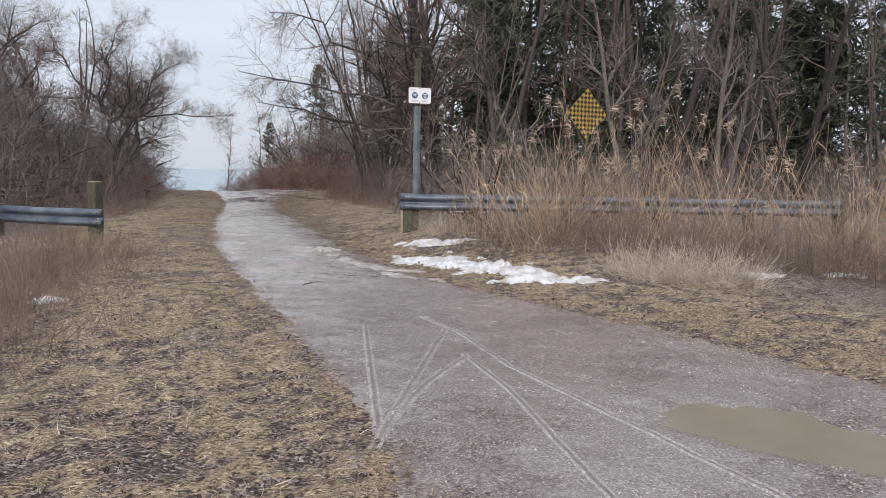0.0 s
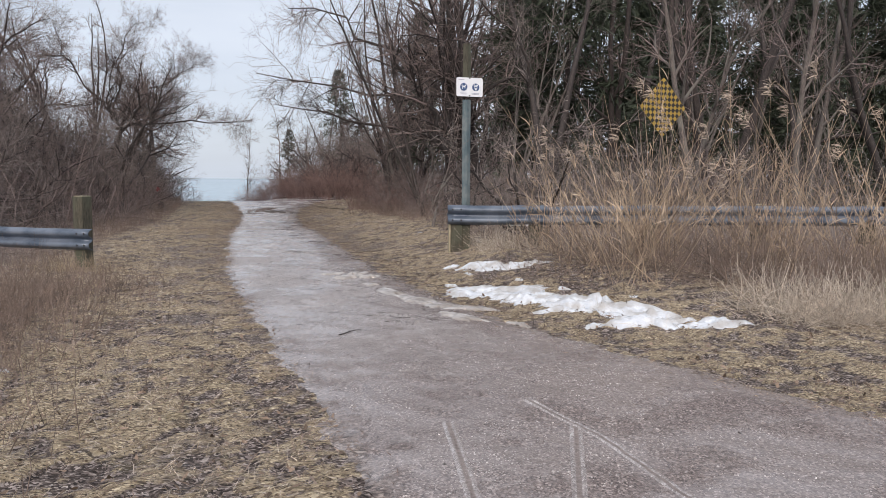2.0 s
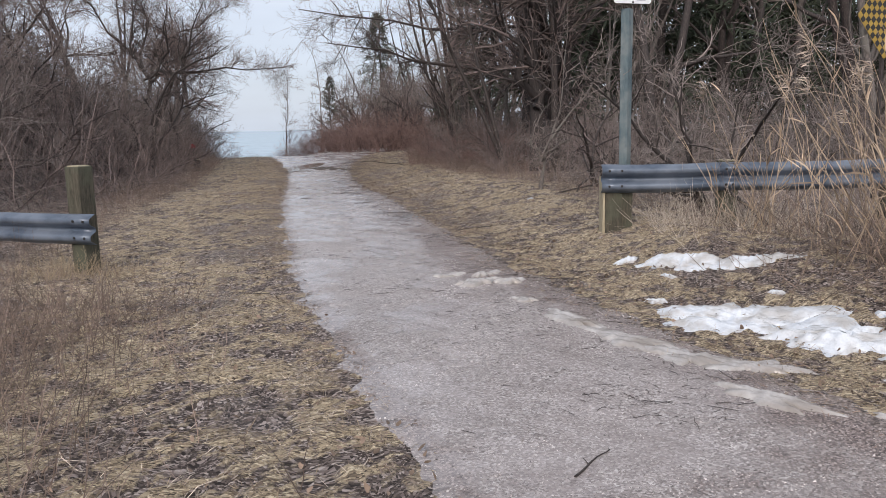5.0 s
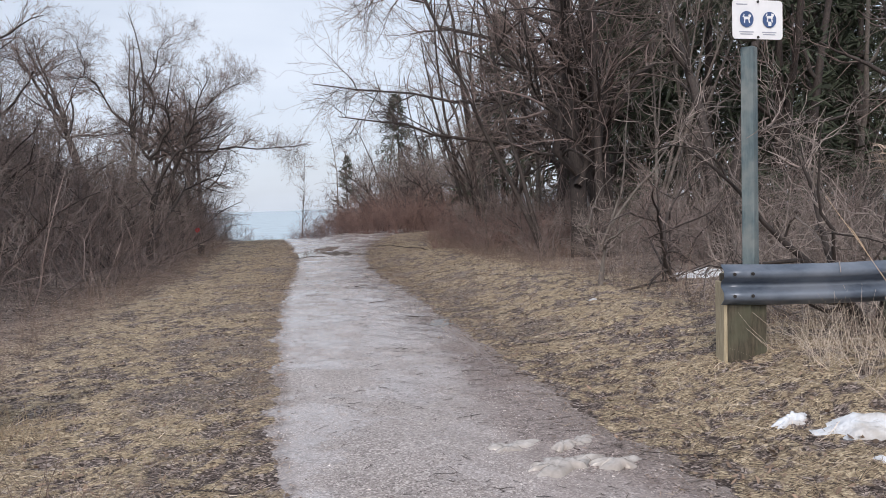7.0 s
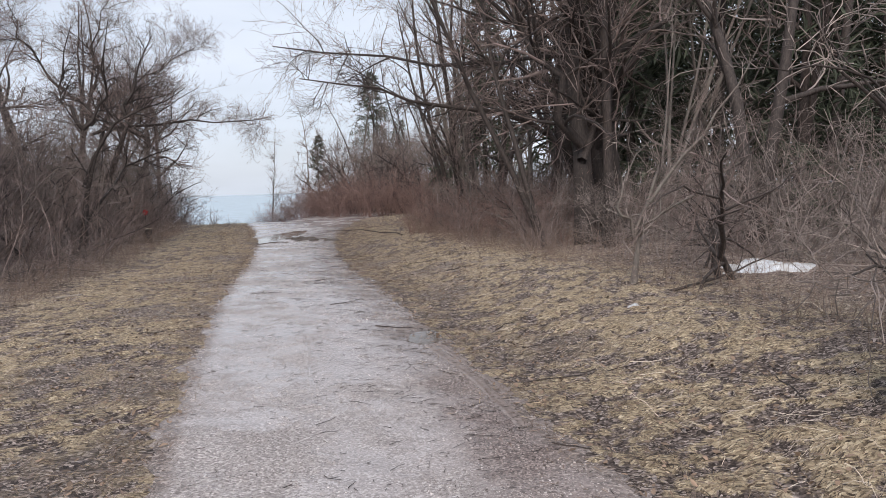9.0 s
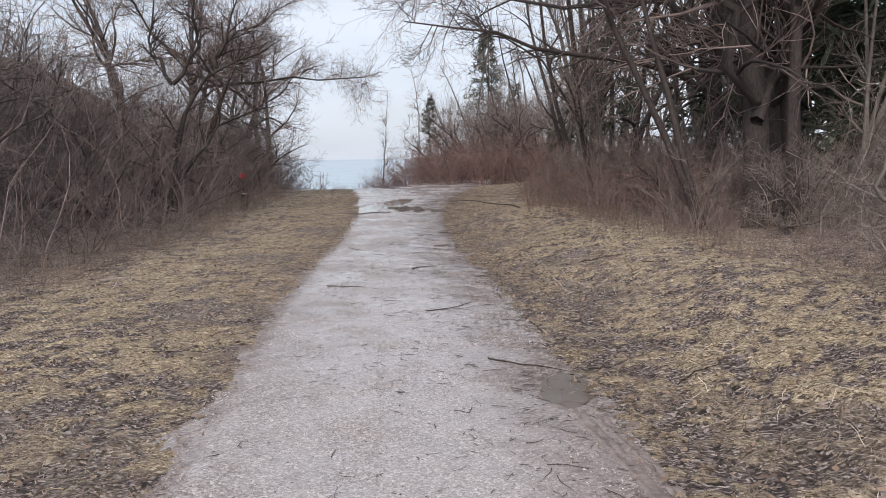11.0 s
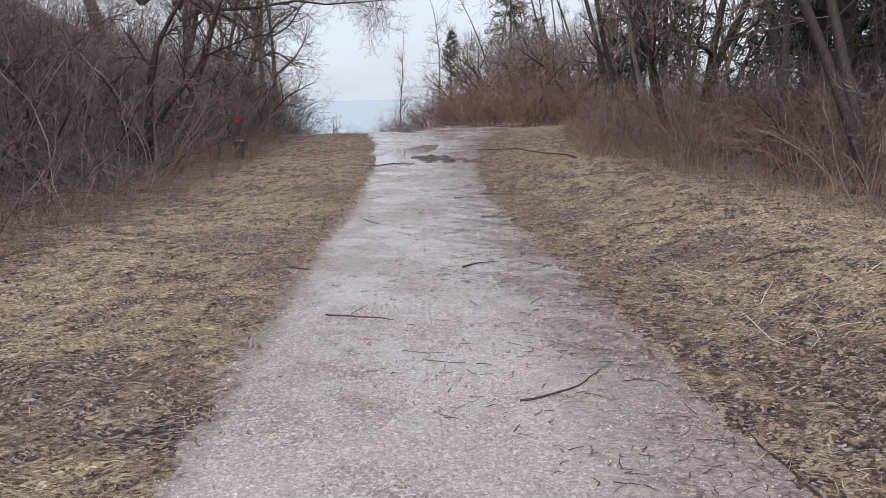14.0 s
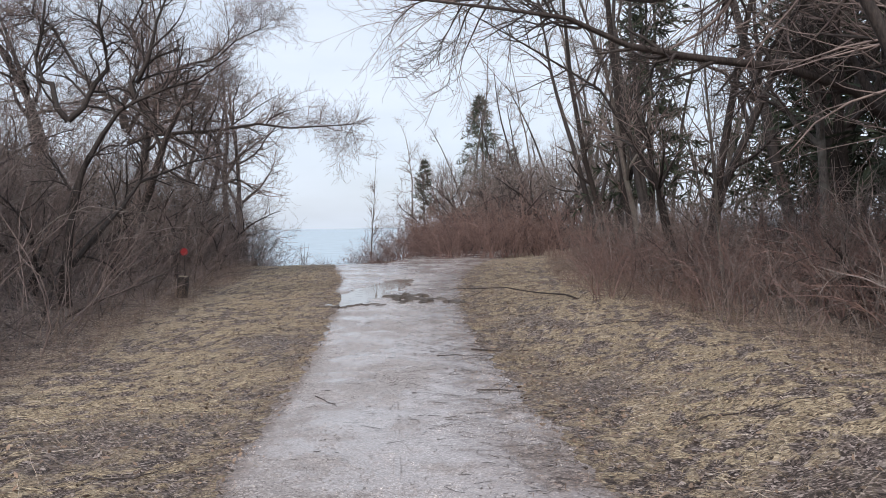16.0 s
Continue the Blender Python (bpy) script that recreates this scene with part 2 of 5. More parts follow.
M_STRAW = material("dry_straw", (0.255, 0.192, 0.128), (0.460, 0.365, 0.250), 0.8, 2, None, 0, per_island=0.34)
M_STRAW_GREY = material("bleached_grass", (0.390, 0.325, 0.267), (0.676, 0.592, 0.501), 0.8, 2, None, 0, per_island=0.45)
M_WEED = material("dead_weed_stems", (0.100, 0.072, 0.060), (0.320, 0.240, 0.195), 0.85, 2, None, 0, per_island=0.45)
M_REED = material("dry_reed", (0.280, 0.205, 0.145), (0.530, 0.410, 0.295), 0.7, 2, None, 0, per_island=0.4)
M_PLUME = material("reed_plume", (0.350, 0.281, 0.231), (0.575, 0.481, 0.394), 0.9, 2, None, 0, per_island=0.35)
M_LEAF = material("dead_leaf", (0.095, 0.065, 0.046), (0.260, 0.185, 0.135), 0.8, 8, None, 0, per_island=0.5)
M_STEEL = material("weathered_galvanised_steel", (0.055, 0.074, 0.105), (0.105, 0.135, 0.182), 0.38, 9, 60, 0.10, metal=0.2, third=(0.165, 0.195, 0.240), third_scale=2.2, stretch=(1, 1, 3))
M_POSTWOOD = material("weathered_timber", (0.034, 0.030, 0.022), (0.110, 0.098, 0.070), 0.85, 12, 60, 0.6, stretch=(4, 4, 0.6), third=(0.085, 0.092, 0.062), third_scale=3)
M_POSTPALE = material("sawn_pale_timber", (0.30, 0.255, 0.175), (0.47, 0.41, 0.29), 0.85, 12, 60, 0.5, stretch=(4, 4, 0.6))
M_GREENPOST = material("worn_blue_green_paint", (0.060, 0.095, 0.112), (0.130, 0.178, 0.192), 0.65, 10, 60, 0.35, stretch=(3, 3, 0.5), third=(0.19, 0.22, 0.22), third_scale=4)
M_SIGNWHITE = material("white_sign_enamel", (0.70, 0.72, 0.76), (0.80, 0.82, 0.85), 0.4, 6, None, 0)
M_SIGNBLUE = material("blue_sign_print", (0.035, 0.075, 0.185), (0.05, 0.10, 0.24), 0.45, 6, None, 0)
M_SIGNGREY = material("grey_sign_print", (0.30, 0.33, 0.40), (0.38, 0.41, 0.48), 0.5, 6, None, 0)
M_YELLOW = material("faded_yellow_sheeting", (0.310, 0.198, 0.030), (0.430, 0.285, 0.050), 0.5, 6, None, 0)
M_BLACK = material("black_sheeting", (0.010, 0.010, 0.010), (0.025, 0.022, 0.02), 0.5, 6, None, 0)
M_SNOW = material("old_granular_snow", (0.54, 0.58, 0.63), (0.74, 0.77, 0.81), 0.6, 14, 70, 0.8, third=(0.44, 0.43, 0.42), third_scale=5.5)
M_ICE = material("dirty_ice", (0.30, 0.28, 0.265), (0.52, 0.50, 0.485), 0.22, 9, 40, 0.35, third=(0.28, 0.25, 0.225), third_scale=3)
M_CHIP = material("wet_stone_chips", (0.130, 0.112, 0.106), (0.470, 0.432, 0.420), 0.36, 4, None, 0, per_island=0.65)
M_PRESSED = material("pressed_wet_mud", (0.130, 0.104, 0.095), (0.300, 0.250, 0.230), 0.38, 30, 60, 0.6, distance=0.006)
M_RED = material("red_plastic", (0.220, 0.012, 0.016), (0.300, 0.020, 0.024), 0.45, 6, None, 0)
M_MUD = material("churned_mud", (0.030, 0.024, 0.020), (0.105, 0.085, 0.072), 0.5, 18, 50, 0.9)
M_PLASTIC = material("torn_plastic_bag", (0.360, 0.380, 0.410), (0.480, 0.500, 0.530), 0.4, 12, 30, 0.5)


def water(name, tint, rough, bump, scale):
    m = bpy.data.materials.new(name)
    m.use_nodes = True
    n, l = m.node_tree.nodes, m.node_tree.links
    b = n["Principled BSDF"]
    b.inputs["Roughness"].default_value, b.inputs["IOR"].default_value = rough, 1.33
    b.inputs["Specular IOR Level"].default_value = 0.5
    vec = n.new("ShaderNodeTexCoord").outputs["Object"]
    l.new(ramp(n, l, plain_noise(n, l, vec, scale * 0.3), [(0.35, tuple(c * 0.85 for c in tint)), (0.65, tint)]), b.inputs["Base Color"])
    bp = n.new("ShaderNodeBump")
    bp.inputs["Strength"].default_value, bp.inputs["Distance"].default_value = bump, 0.02
    l.new(plain_noise(n, l, vec, scale), bp.inputs["Height"])
    l.new(bp.outputs["Normal"], b.inputs["Normal"])
    return m


M_LAKE = water("lake_water", (0.33, 0.44, 0.51), 0.25, 0.2, 0.6)
M_PUDDLE = water("puddle_water", (0.26, 0.235, 0.205), 0.03, 0.012, 6)
M_MURKY = water("murky_puddle_water", (0.165, 0.142, 0.124), 0.14, 0.05, 9)
M_MUDDY = water("silty_puddle_water", (0.25, 0.214, 0.158), 0.24, 0.05, 6)


# ---- mesh helpers ----
def mesh_of(name, verts, faces, mats, index=None, smooth=True):
    """A mesh from arrays of vertices and of triangles or quads."""
    verts, faces = np.asarray(verts, np.float32), np.asarray(faces, np.int32)
    k = faces.shape[1]
    me = bpy.data.meshes.new(name)
    me.vertices.add(len(verts))
    me.vertices.foreach_set("co", verts.ravel())
    me.loops.add(faces.size)
    me.loops.foreach_set("vertex_index", faces.ravel())
    me.polygons.add(len(faces))
    me.polygons.foreach_set("loop_start", np.arange(0, faces.size, k, dtype=np.int32))
    for m in mats:
        me.materials.append(m)
    if index is not None:
        me.polygons.foreach_set("material_index", np.asarray(index, np.int32))
    me.polygons.foreach_set("use_smooth", np.full(len(faces), smooth))
    me.update(calc_edges=True)
    return me


def join(chunks):
    """Chunks of (verts, faces) into one."""
    vs, fs, at = [], [], 0
    for v, f in chunks:
        vs.append(v)
        fs.append(f + at)
        at += len(v)
    return np.concatenate(vs), np.concatenate(fs)


def tubes(p, r, sides):
    """Tapered tubes along polylines p (b, n, 3) with radii r (b, n)."""
    b, n, _ = p.shape
    t = np.gradient(p, axis=1)
    t /= np.linalg.norm(t, axis=2, keepdims=True) + 1e-9
    ref = np.where(np.abs(t[:, :1, 2:3]) > 0.9, [1.0, 0, 0], [0, 0, 1.0]) * np.ones((b, n, 1))
    u = np.cross(t, ref)
    u /= np.linalg.norm(u, axis=2, keepdims=True) + 1e-9
    w = np.cross(t, u)
    a = np.arange(sides) * 2 * np.pi / sides
    ring = p[:, :, None] + r[:, :, None, None] * (np.cos(a)[:, None] * u[:, :, None] + np.sin(a)[:, None] * w[:, :, None])
    i = np.arange(b * n * sides).reshape(b, n, sides)
    j = np.roll(i, -1, axis=2)
    f = np.stack([i[:, :-1], j[:, :-1], j[:, 1:], i[:, 1:]], -1).reshape(-1, 4)
    return ring.reshape(-1, 3), f


def strips(p, w, side):
    """Thin bent blades along polylines p (b, n, 3), of widths w (b, n), spread along side (b, 3)."""
    b, n, _ = p.shape
    off = w[:, :, None] * side[:, None] / 2
    v = np.stack([p - off, p + off], 2)
    i = np.arange(b * n * 2).reshape(b, n, 2)
    f = np.stack([i[:, :-1, 0], i[:, :-1, 1], i[:, 1:, 1], i[:, 1:, 0]], -1).reshape(-1, 4)
    return v.reshape(-1, 3), f


def unit(v):
    return v / (np.linalg.norm(v, axis=-1, keepdims=True) + 1e-9)


def polyline(start, way, length, n, wob, pull, g):
    """Wandering polylines from start along way; pull is added to the way at each step."""
    b = len(start)
    pts, d = [start], unit(way)
    step = (length / (n - 1))[:, None]
    for _ in range(n - 1):
        d = unit(d + g.normal(0, wob, (b, 3)) + np.asarray(pull))
        pts.append(pts[-1] + d * step)
    return np.stack(pts, 1)


def grow(p, r, m, length, thick, angle, n, wob, pull, t0, g, t1=1.0, end=0.25):
    """m children on each parent polyline."""
    b, k, _ = p.shape
    t = g.uniform(t0, t1, (b, m)) * (k - 1.001)
    i = t.astype(int)
    f = (t - i)[..., None]
    rows = np.arange(b)[:, None]
    at = (p[rows, i] * (1 - f) + p[rows, i + 1] * f).reshape(-1, 3)
    rad = (r[rows, i] * (1 - f[..., 0]) + r[rows, i + 1] * f[..., 0]).ravel()
    tan = unit(p[rows, i + 1] - p[rows, i]).reshape(-1, 3)
    perp = unit(np.cross(tan, unit(g.normal(0, 1, tan.shape))))
    a = np.radians(g.normal(angle, angle * 0.22, len(at)))[:, None]
    ln = length * g.uniform(0.5, 1.15, len(at)) * (1 - 0.45 * (t.ravel() / (k - 1)))
    q = polyline(at, np.cos(a) * tan + np.sin(a) * perp, ln, n, wob, pull, g)
    r0 = np.minimum(thick, rad * 0.7)
    return q, r0[:, None] * np.linspace(1, end, n)[None]


def part(name, bm, mat, parent, label=""):
    """A bmesh as one mesh under a thing or part."""
    me = bpy.data.meshes.new(name)
    bm.normal_update()
    bm.to_mesh(me)
    bm.free()
    me.materials.append(mat)
    ob = new(name, me)
    ob.parent = parent
    return tagged(ob, label)


def part_mesh(name, me, parent, label=""):
    ob = new(name, me)
    ob.parent = parent
    return tagged(ob, label)


def box(sx, sy, sz, at=(0, 0, 0), bevel=0.0, turn=0.0):
    bm = bmesh.new()
    bmesh.ops.create_cube(bm, size=1, matrix=Matrix.Translation(at) @ Matrix.Rotation(turn, 4, "Z") @ Matrix.Diagonal((sx, sy, sz, 1)))
    if bevel:
        bmesh.ops.bevel(bm, geom=bm.edges[:], offset=bevel, segments=2, affect="EDGES", profile=0.6)
    return bm


def disc(radius, depth, m, seg=20, r2=None):
    bm = bmesh.new()
    bmesh.ops.create_cone(bm, cap_ends=True, segments=seg, radius1=radius, radius2=radius if r2 is None else r2, depth=depth, matrix=m)
    return bm


def thing(name, m, label, category, group="", kind=""):
    ob = new(name)
    ob.matrix_world = m
    ob.empty_display_size = 0.2
    return tagged(ob, label, category, group, kind)


# ---- the lie of the land ----
PATH_Y = [-60, -4, 0, 2, 3.6, 5.5, 7, 9, 13, 16, 20, 24, 30, 33, 36, 40, 44, 48, 56]
PATH_L = [1.78, 1.78, 1.76, 1.74, 1.68, 1.47, 1.28, 1.02, 0.50, 0.36, 0.20, 0.12, 0.12, 0.05, -0.22, -0.35, -0.85, -1.1, 2.0]
PATH_R = [9.0, 9.0, 7.6, 6.2, 5.3, 4.75, 4.15, 3.4, 2.78, 2.62, 2.44, 2.28, 2.18, 2.3, 2.5, 3.0, 3.7, 4.8, 7.5]
LAND_Y = [-60, 9, 18, 22, 26, 28.5, 34.5, 40.5, 44.5, 200]
LAND_Z = [-0.30, -0.31, -0.29, -0.27, -0.40, -0.41, -0.30, -0.30, -0.20, -0.1]


def ease(a, b, v):
    t = np.clip((v - a) / (b - a), 0, 1)
    return t * t * (3 - 2 * t)


def edges(y):
    return np.interp(y, PATH_Y, PATH_L), np.interp(y, PATH_Y, PATH_R)


def shore(x):
    """Where the bluff breaks towards the lake: near in the gap that the path leads to, far on both sides."""
    return 45.5 + 15 * ease(-3.2, -8.5, x) + 85 * ease(0.6, 7, x)


def wave(x, y, s, k):
    """Smooth repeatable unevenness."""
    return (np.sin(x * s + k) * np.cos(y * s * 1.13 + 2.1 * k) + 0.6 * np.sin(x * s * 2.3 + y * s * 1.9 + k * 1.7) + 0.4 * np.cos(x * s * 4.1 - y * s * 3.7 + k)) / 2


def lattice(x, y, s, k):
    """Smooth random unevenness from 0 to 1, with s cells to the metre."""
    u, v = x * s + 17.3 * k, y * s - 9.1 * k
    i, j = np.floor(u).astype(np.int64), np.floor(v).astype(np.int64)
    f, g = u - i, v - j
    f, g = f * f * (3 - 2 * f), g * g * (3 - 2 * g)

    def corner(a, b):
        h = (a * 374761393 + b * 668265263 + k * 69069) & 0xFFFFFFFF
        h = ((h ^ (h >> 13)) * 1274126177) & 0xFFFFFFFF
        return ((h ^ (h >> 16)) & 0xFFFF) / 65535.0

    return (corner(i, j) * (1 - f) + corner(i + 1, j) * f) * (1 - g) + (corner(i, j + 1) * (1 - f) + corner(i + 1, j + 1) * f) * g


def tuft(x, y):
    """How thick the dead grass stands, 0 bare to 1 full: tussocks of a hand's breadth."""
    near = ease(-6.8, -4.5, x) * ease(9.6, 7.0, x) * ease(58, 34, y) * ease(-2, 0.6, y)
    return 0.5 + near * (0.12 * lattice(x, y, 1.7, 1) + 0.26 * lattice(x, y, 6.0, 2) + 0.36 * lattice(x, y, 14.0, 3) + 0.26 * lattice(x, y, 31.0, 4) - 0.5)


def land(x, y):
    x, y = np.asarray(x, float), np.asarray(y, float)
    left, right = edges(y)
    z = np.interp(y, LAND_Y, LAND_Z)
    z = z + 0.30 * ease(0.2, 2.2, x - right) * ease(7, 11, y) * (1 - 0.85 * ease(28, 36, y))
    z = z + 0.10 * ease(2.5, 5, left - x) * ease(20, 34, y) + 4.5 * ease(3.6, 11, left - x) * ease(13, 24, y) * (1 - 0.85 * ease(40, 56, y))
    z = z + 0.05 * wave(x, y, 0.9, 1.0) * ease(0.3, 2, np.maximum(left - x, x - right)) + (0.014 * wave(x, y, 5.0, 0.3) + 0.075 * (tuft(x, y) - 0.5)) * ease(-0.1, 0.25, np.maximum(left - x, x - right))
    drop = ease(0, 16, y - shore(x))
    return z - (7.5 - 4.7 * ease(-3.6, -2.2, x) * ease(128, 112, y)) * drop


def ground_at(x, y):
    return float(land(x, y))


# dips that hold water: centre, radii, depth, slant
DIPS = [(0.74, 36.6, 0.62, 3.7, 0.10, 0.19), (4.05, 2.6, 0.52, 0.92, 0.026, -0.5), (2.33, 18.02, 0.15, 0.36, 0.022, 0.1)]


def path_z(x, y):
    left, right = edges(y)
    inside = np.minimum(x - left, right - x)
    z = land(x, y) + 0.022 * ease(-0.12, 0.22, inside + 0.06 * wave(x, y, 3.1, 0.7) + 0.06 * wave(x, y, 13.0, 2.2) + 0.03 * wave(x, y, 31.0, 1.2)) - 0.010
    z = z + 0.006 * wave(x, y, 7, 0.2) + 0.006 * wave(x, y, 2.0, 1.9)
    for cx, cy, rx, ry, depth, slant in DIPS:
        d = np.hypot((x - cx - slant * (y - cy)) / rx, (y - cy) / ry) + 0.22 * wave(x, y, 3.5, cx) + 0.12 * wave(x, y, 9, cy)
        z = z - depth * ease(1.15, 0.45, d)
    return z


def grid(name, xs, ys, zfun, mat):
    gx, gy = np.meshgrid(xs, ys)
    v = np.stack([gx, gy, zfun(gx, gy)], -1).reshape(-1, 3)
    i = np.arange(v.shape[0]).reshape(len(ys), len(xs))
    f = np.stack([i[:-1, :-1], i[:-1, 1:], i[1:, 1:], i[1:, :-1]], -1).reshape(-1, 4)
    return mesh_of(name, v, f, [mat]), v


def spread(fine, lo, hi):
    """Fine lines in the middle and ever wider steps out to the horizon."""
    a = [fine[0] - 0.4 * 1.55 ** k for k in range(1, 22) if fine[0] - 0.4 * 1.55 ** k > lo] + [lo]
    b = [fine[-1] + 0.4 * 1.55 ** k for k in range(1, 22) if fine[-1] + 0.4 * 1.55 ** k < hi] + [hi]
    return np.array(a[::-1] + list(fine) + b)


TRODDEN = [(-0.35, 14.9, 0.42), (-0.25, 12.4, 0.40), (-0.7, 17.5, 0.4), (0.15, 15.2, 0.25), (-0.55, 20.5, 0.35), (-0.9, 25.0, 0.5), (-0.6, 29.5, 0.4), (3.1, 20.5, 0.4), (3.4, 23.0, 0.5),
           (2.9, 26.0, 0.45), (3.3, 17.0, 0.35), (0.35, 9.6, 0.3), (0.6, 5.6, 0.3), (0.0, 16.8, 0.3), (3.0, 30.5, 0.4), (0.1, 20.5, 0.2), (-0.1, 23.4, 0.2)]
gm, gv = grid("ground", spread(np.concatenate([np.arange(-7, -2.6, 0.11), np.arange(-2.6, 5.6, 0.048), np.arange(5.6, 10, 0.11)]), -4500, 4500),
              spread(np.concatenate([np.arange(-2, 0.6, 0.12), np.arange(0.6, 27, 0.06), np.arange(27, 36, 0.12), np.arange(36, 62, 0.25)]), -4500, 4500),
              lambda x, y: np.where(y > 170, -7.5, land(x, np.minimum(y, 170)) - 0.05 * ease(0.05, 0.3, np.minimum(x - edges(y)[0], edges(y)[1] - x))), M_TURF)
gl, gr = edges(gv[:, 1])
beside = np.maximum(gl - gv[:, 0], gv[:, 0] - gr)
wear = 0.07 * ease(0.9, 0.0, beside) + 0.10 * ease(12, 20, gv[:, 1]) * ease(2.2, 0.5, beside)
litter = np.clip(ease(1.6, 4.0, gl - gv[:, 0]) + ease(1.8, 4.2, gv[:, 0] - gr), 0, 1)
for sx, sy, sr in TRODDEN:
    wear = wear + 0.30 * np.exp(-((gv[:, 0] - sx) ** 2 + ((gv[:, 1] - sy) * 0.7) ** 2) / sr ** 2)
attr = gm.color_attributes.new("wear", "FLOAT_COLOR", "POINT")
attr.data.foreach_set("color", np.stack([wear, litter, tuft(gv[:, 0], gv[:, 1]), wear * 0 + 1], -1).astype(np.float32).ravel())
ground = tagged(new("ground", gm), "matted dead straw-coloured grass over damp brown soil", "ground", kind="structure")

# the path: rows across from edge to edge
rows_y = np.concatenate([np.arange(-8, 0, 0.2), np.arange(0, 30, 0.055), np.arange(30, 57, 0.12)])
cols = np.linspace(-0.06, 1.06, 66)
pl, pr = edges(rows_y)
px = pl[:, None] + (pr - pl)[:, None] * cols[None]
py = rows_y[:, None] + 0 * px
pv = np.stack([px, py, path_z(px, py)], -1).reshape(-1, 3)
pi = np.arange(len(pv)).reshape(px.shape)
pf = np.stack([pi[:-1, :-1], pi[:-1, 1:], pi[1:, 1:], pi[1:, :-1]], -1).reshape(-1, 4)
path_mesh = mesh_of("path", pv, pf, [M_GRAVEL])
rim_l, rim_r = (px - pl[:, None]), (pr[:, None] - px)
rim_v = (np.maximum(0.62 * ease(0.30, 0.0, rim_l), 0.62 * ease(0.75 + 0.45 * ease(13, 18, py), 0.0, rim_r)) + 0.52 * ease(12.5, 6, py) + 0.28 * ease(2.0, 4.2, px) * ease(10, 5, py)
         + 0.55 * np.exp(-((px - 2.25) / 0.4) ** 2 - ((py - 13.6) / 2.2) ** 2) + 0.35 * np.exp(-((px - 0.75) / 0.3) ** 2 - ((py - 9.5) / 2.0) ** 2)).astype(np.float32).ravel()
verge_v = np.maximum(ease(0.34, -0.10, rim_l), np.maximum(ease(0.42, -0.10, rim_r), 0.60 * ease(1.3, 0.3, rim_r) * ease(13.5, 18, py))).astype(np.float32).ravel()
path_mesh.attributes.new("verge", "FLOAT", "POINT").data.foreach_set("value", verge_v)
path_mesh.attributes.new("rim", "FLOAT", "POINT").data.foreach_set("value", rim_v)
tagged(new("path", path_mesh), "wet grey limestone gravel path with muddy patches", "path", kind="structure")

lake_v = np.array([(-4900, 48, -4.6), (4900, 48, -4.6), (4900, 4900, -4.6), (-4900, 4900, -4.6)])
tagged(new("water", mesh_of("water", lake_v, np.array([[0, 1, 2, 3]]), [M_LAKE])), "calm pale blue lake reaching to the horizon", "lake", kind="structure")
for cx, cy, rx, ry, depth, slant in DIPS:
    a = np.linspace(0, 2 * np.pi, 40, endpoint=False)
    reach = 0.98 if cy > 25 else 1.2
    rim = np.stack([cx + reach * (rx * np.cos(a) + slant * ry * np.sin(a)), cy + reach * ry * np.sin(a)], -1)
    level = float(np.interp(cy, LAND_Y, LAND_Z)) + 0.010 - depth * 0.30
    v = np.vstack([[cx, cy, level], np.c_[rim, np.full(len(a), level)]])
    f = np.array([[0, 1 + k, 1 + (k + 1) % len(a)] for k in range(len(a))])
    tagged(new("puddle", mesh_of("puddle", v, f, [M_MUDDY if cy < 5 else M_MURKY if cy < 25 else M_PUDDLE])), "shallow muddy rain puddle on the gravel path", "puddle", kind="structure")


# ---- guardrails ----
BEAM = [(0.0, 0.0), (0.02, 0.012), (0.072, 0.042), (0.082, 0.058), (0.082, 0.088), (0.072, 0.104), (0.014, 0.136), (0.002, 0.15), (0.002, 0.17),
        (0.014, 0.184), (0.072, 0.216), (0.082, 0.232), (0.082, 0.262), (0.072, 0.278), (0.02, 0.308), (0.0, 0.32)]


def beam(length, n, sag=0.0):
    """A corrugated W-beam along +x, facing -y, 3 mm of steel."""
    bm = bmesh.new()
    loops = []
    for k in range(n + 1):
        x = length * k / n
        dz = sag * math.sin(math.pi * k / n) + 0.0012 * math.sin(k * 1.7)
        loops.append([[bm.verts.new((x, -d + back, h + dz)) for d, h in BEAM] for back in (0, 0.004)])
    for a, b in zip(loops, loops[1:]):
        for s in (0, 1):
            for i in range(len(BEAM) - 1):
                f = [a[s][i], b[s][i], b[s][i + 1], a[s][i + 1]]
                bm.faces.new(f if s == 0 else f[::-1]).smooth = True
    for lp in (loops[0], loops[-1]):
        for i in range(len(BEAM) - 1):
            bm.faces.new([lp[0][i], lp[0][i + 1], lp[1][i + 1], lp[1][i]])
    for s in (0, len(BEAM) - 1):
        for a, b in zip(loops, loops[1:]):
            bm.faces.new([a[0][s], a[1][s], b[1][s], b[0][s]])
    bmesh.ops.recalc_face_normals(bm, faces=bm.faces[:])
    return bm


def bolt_holes(parent, xs, base):
    # Raised black discs stand in for the shade inside the bolt holes.
    for x in xs:
        for h in (0.075, 0.248):
            bm = disc(0.014, 0.010, Matrix.Translation((x, -0.086, base + h)) @ Matrix.Rotation(math.pi / 2, 4, "X"), 8)
            part("bolt", bm, M_BLACK, parent, "black disc for the dark inside a bolt hole")


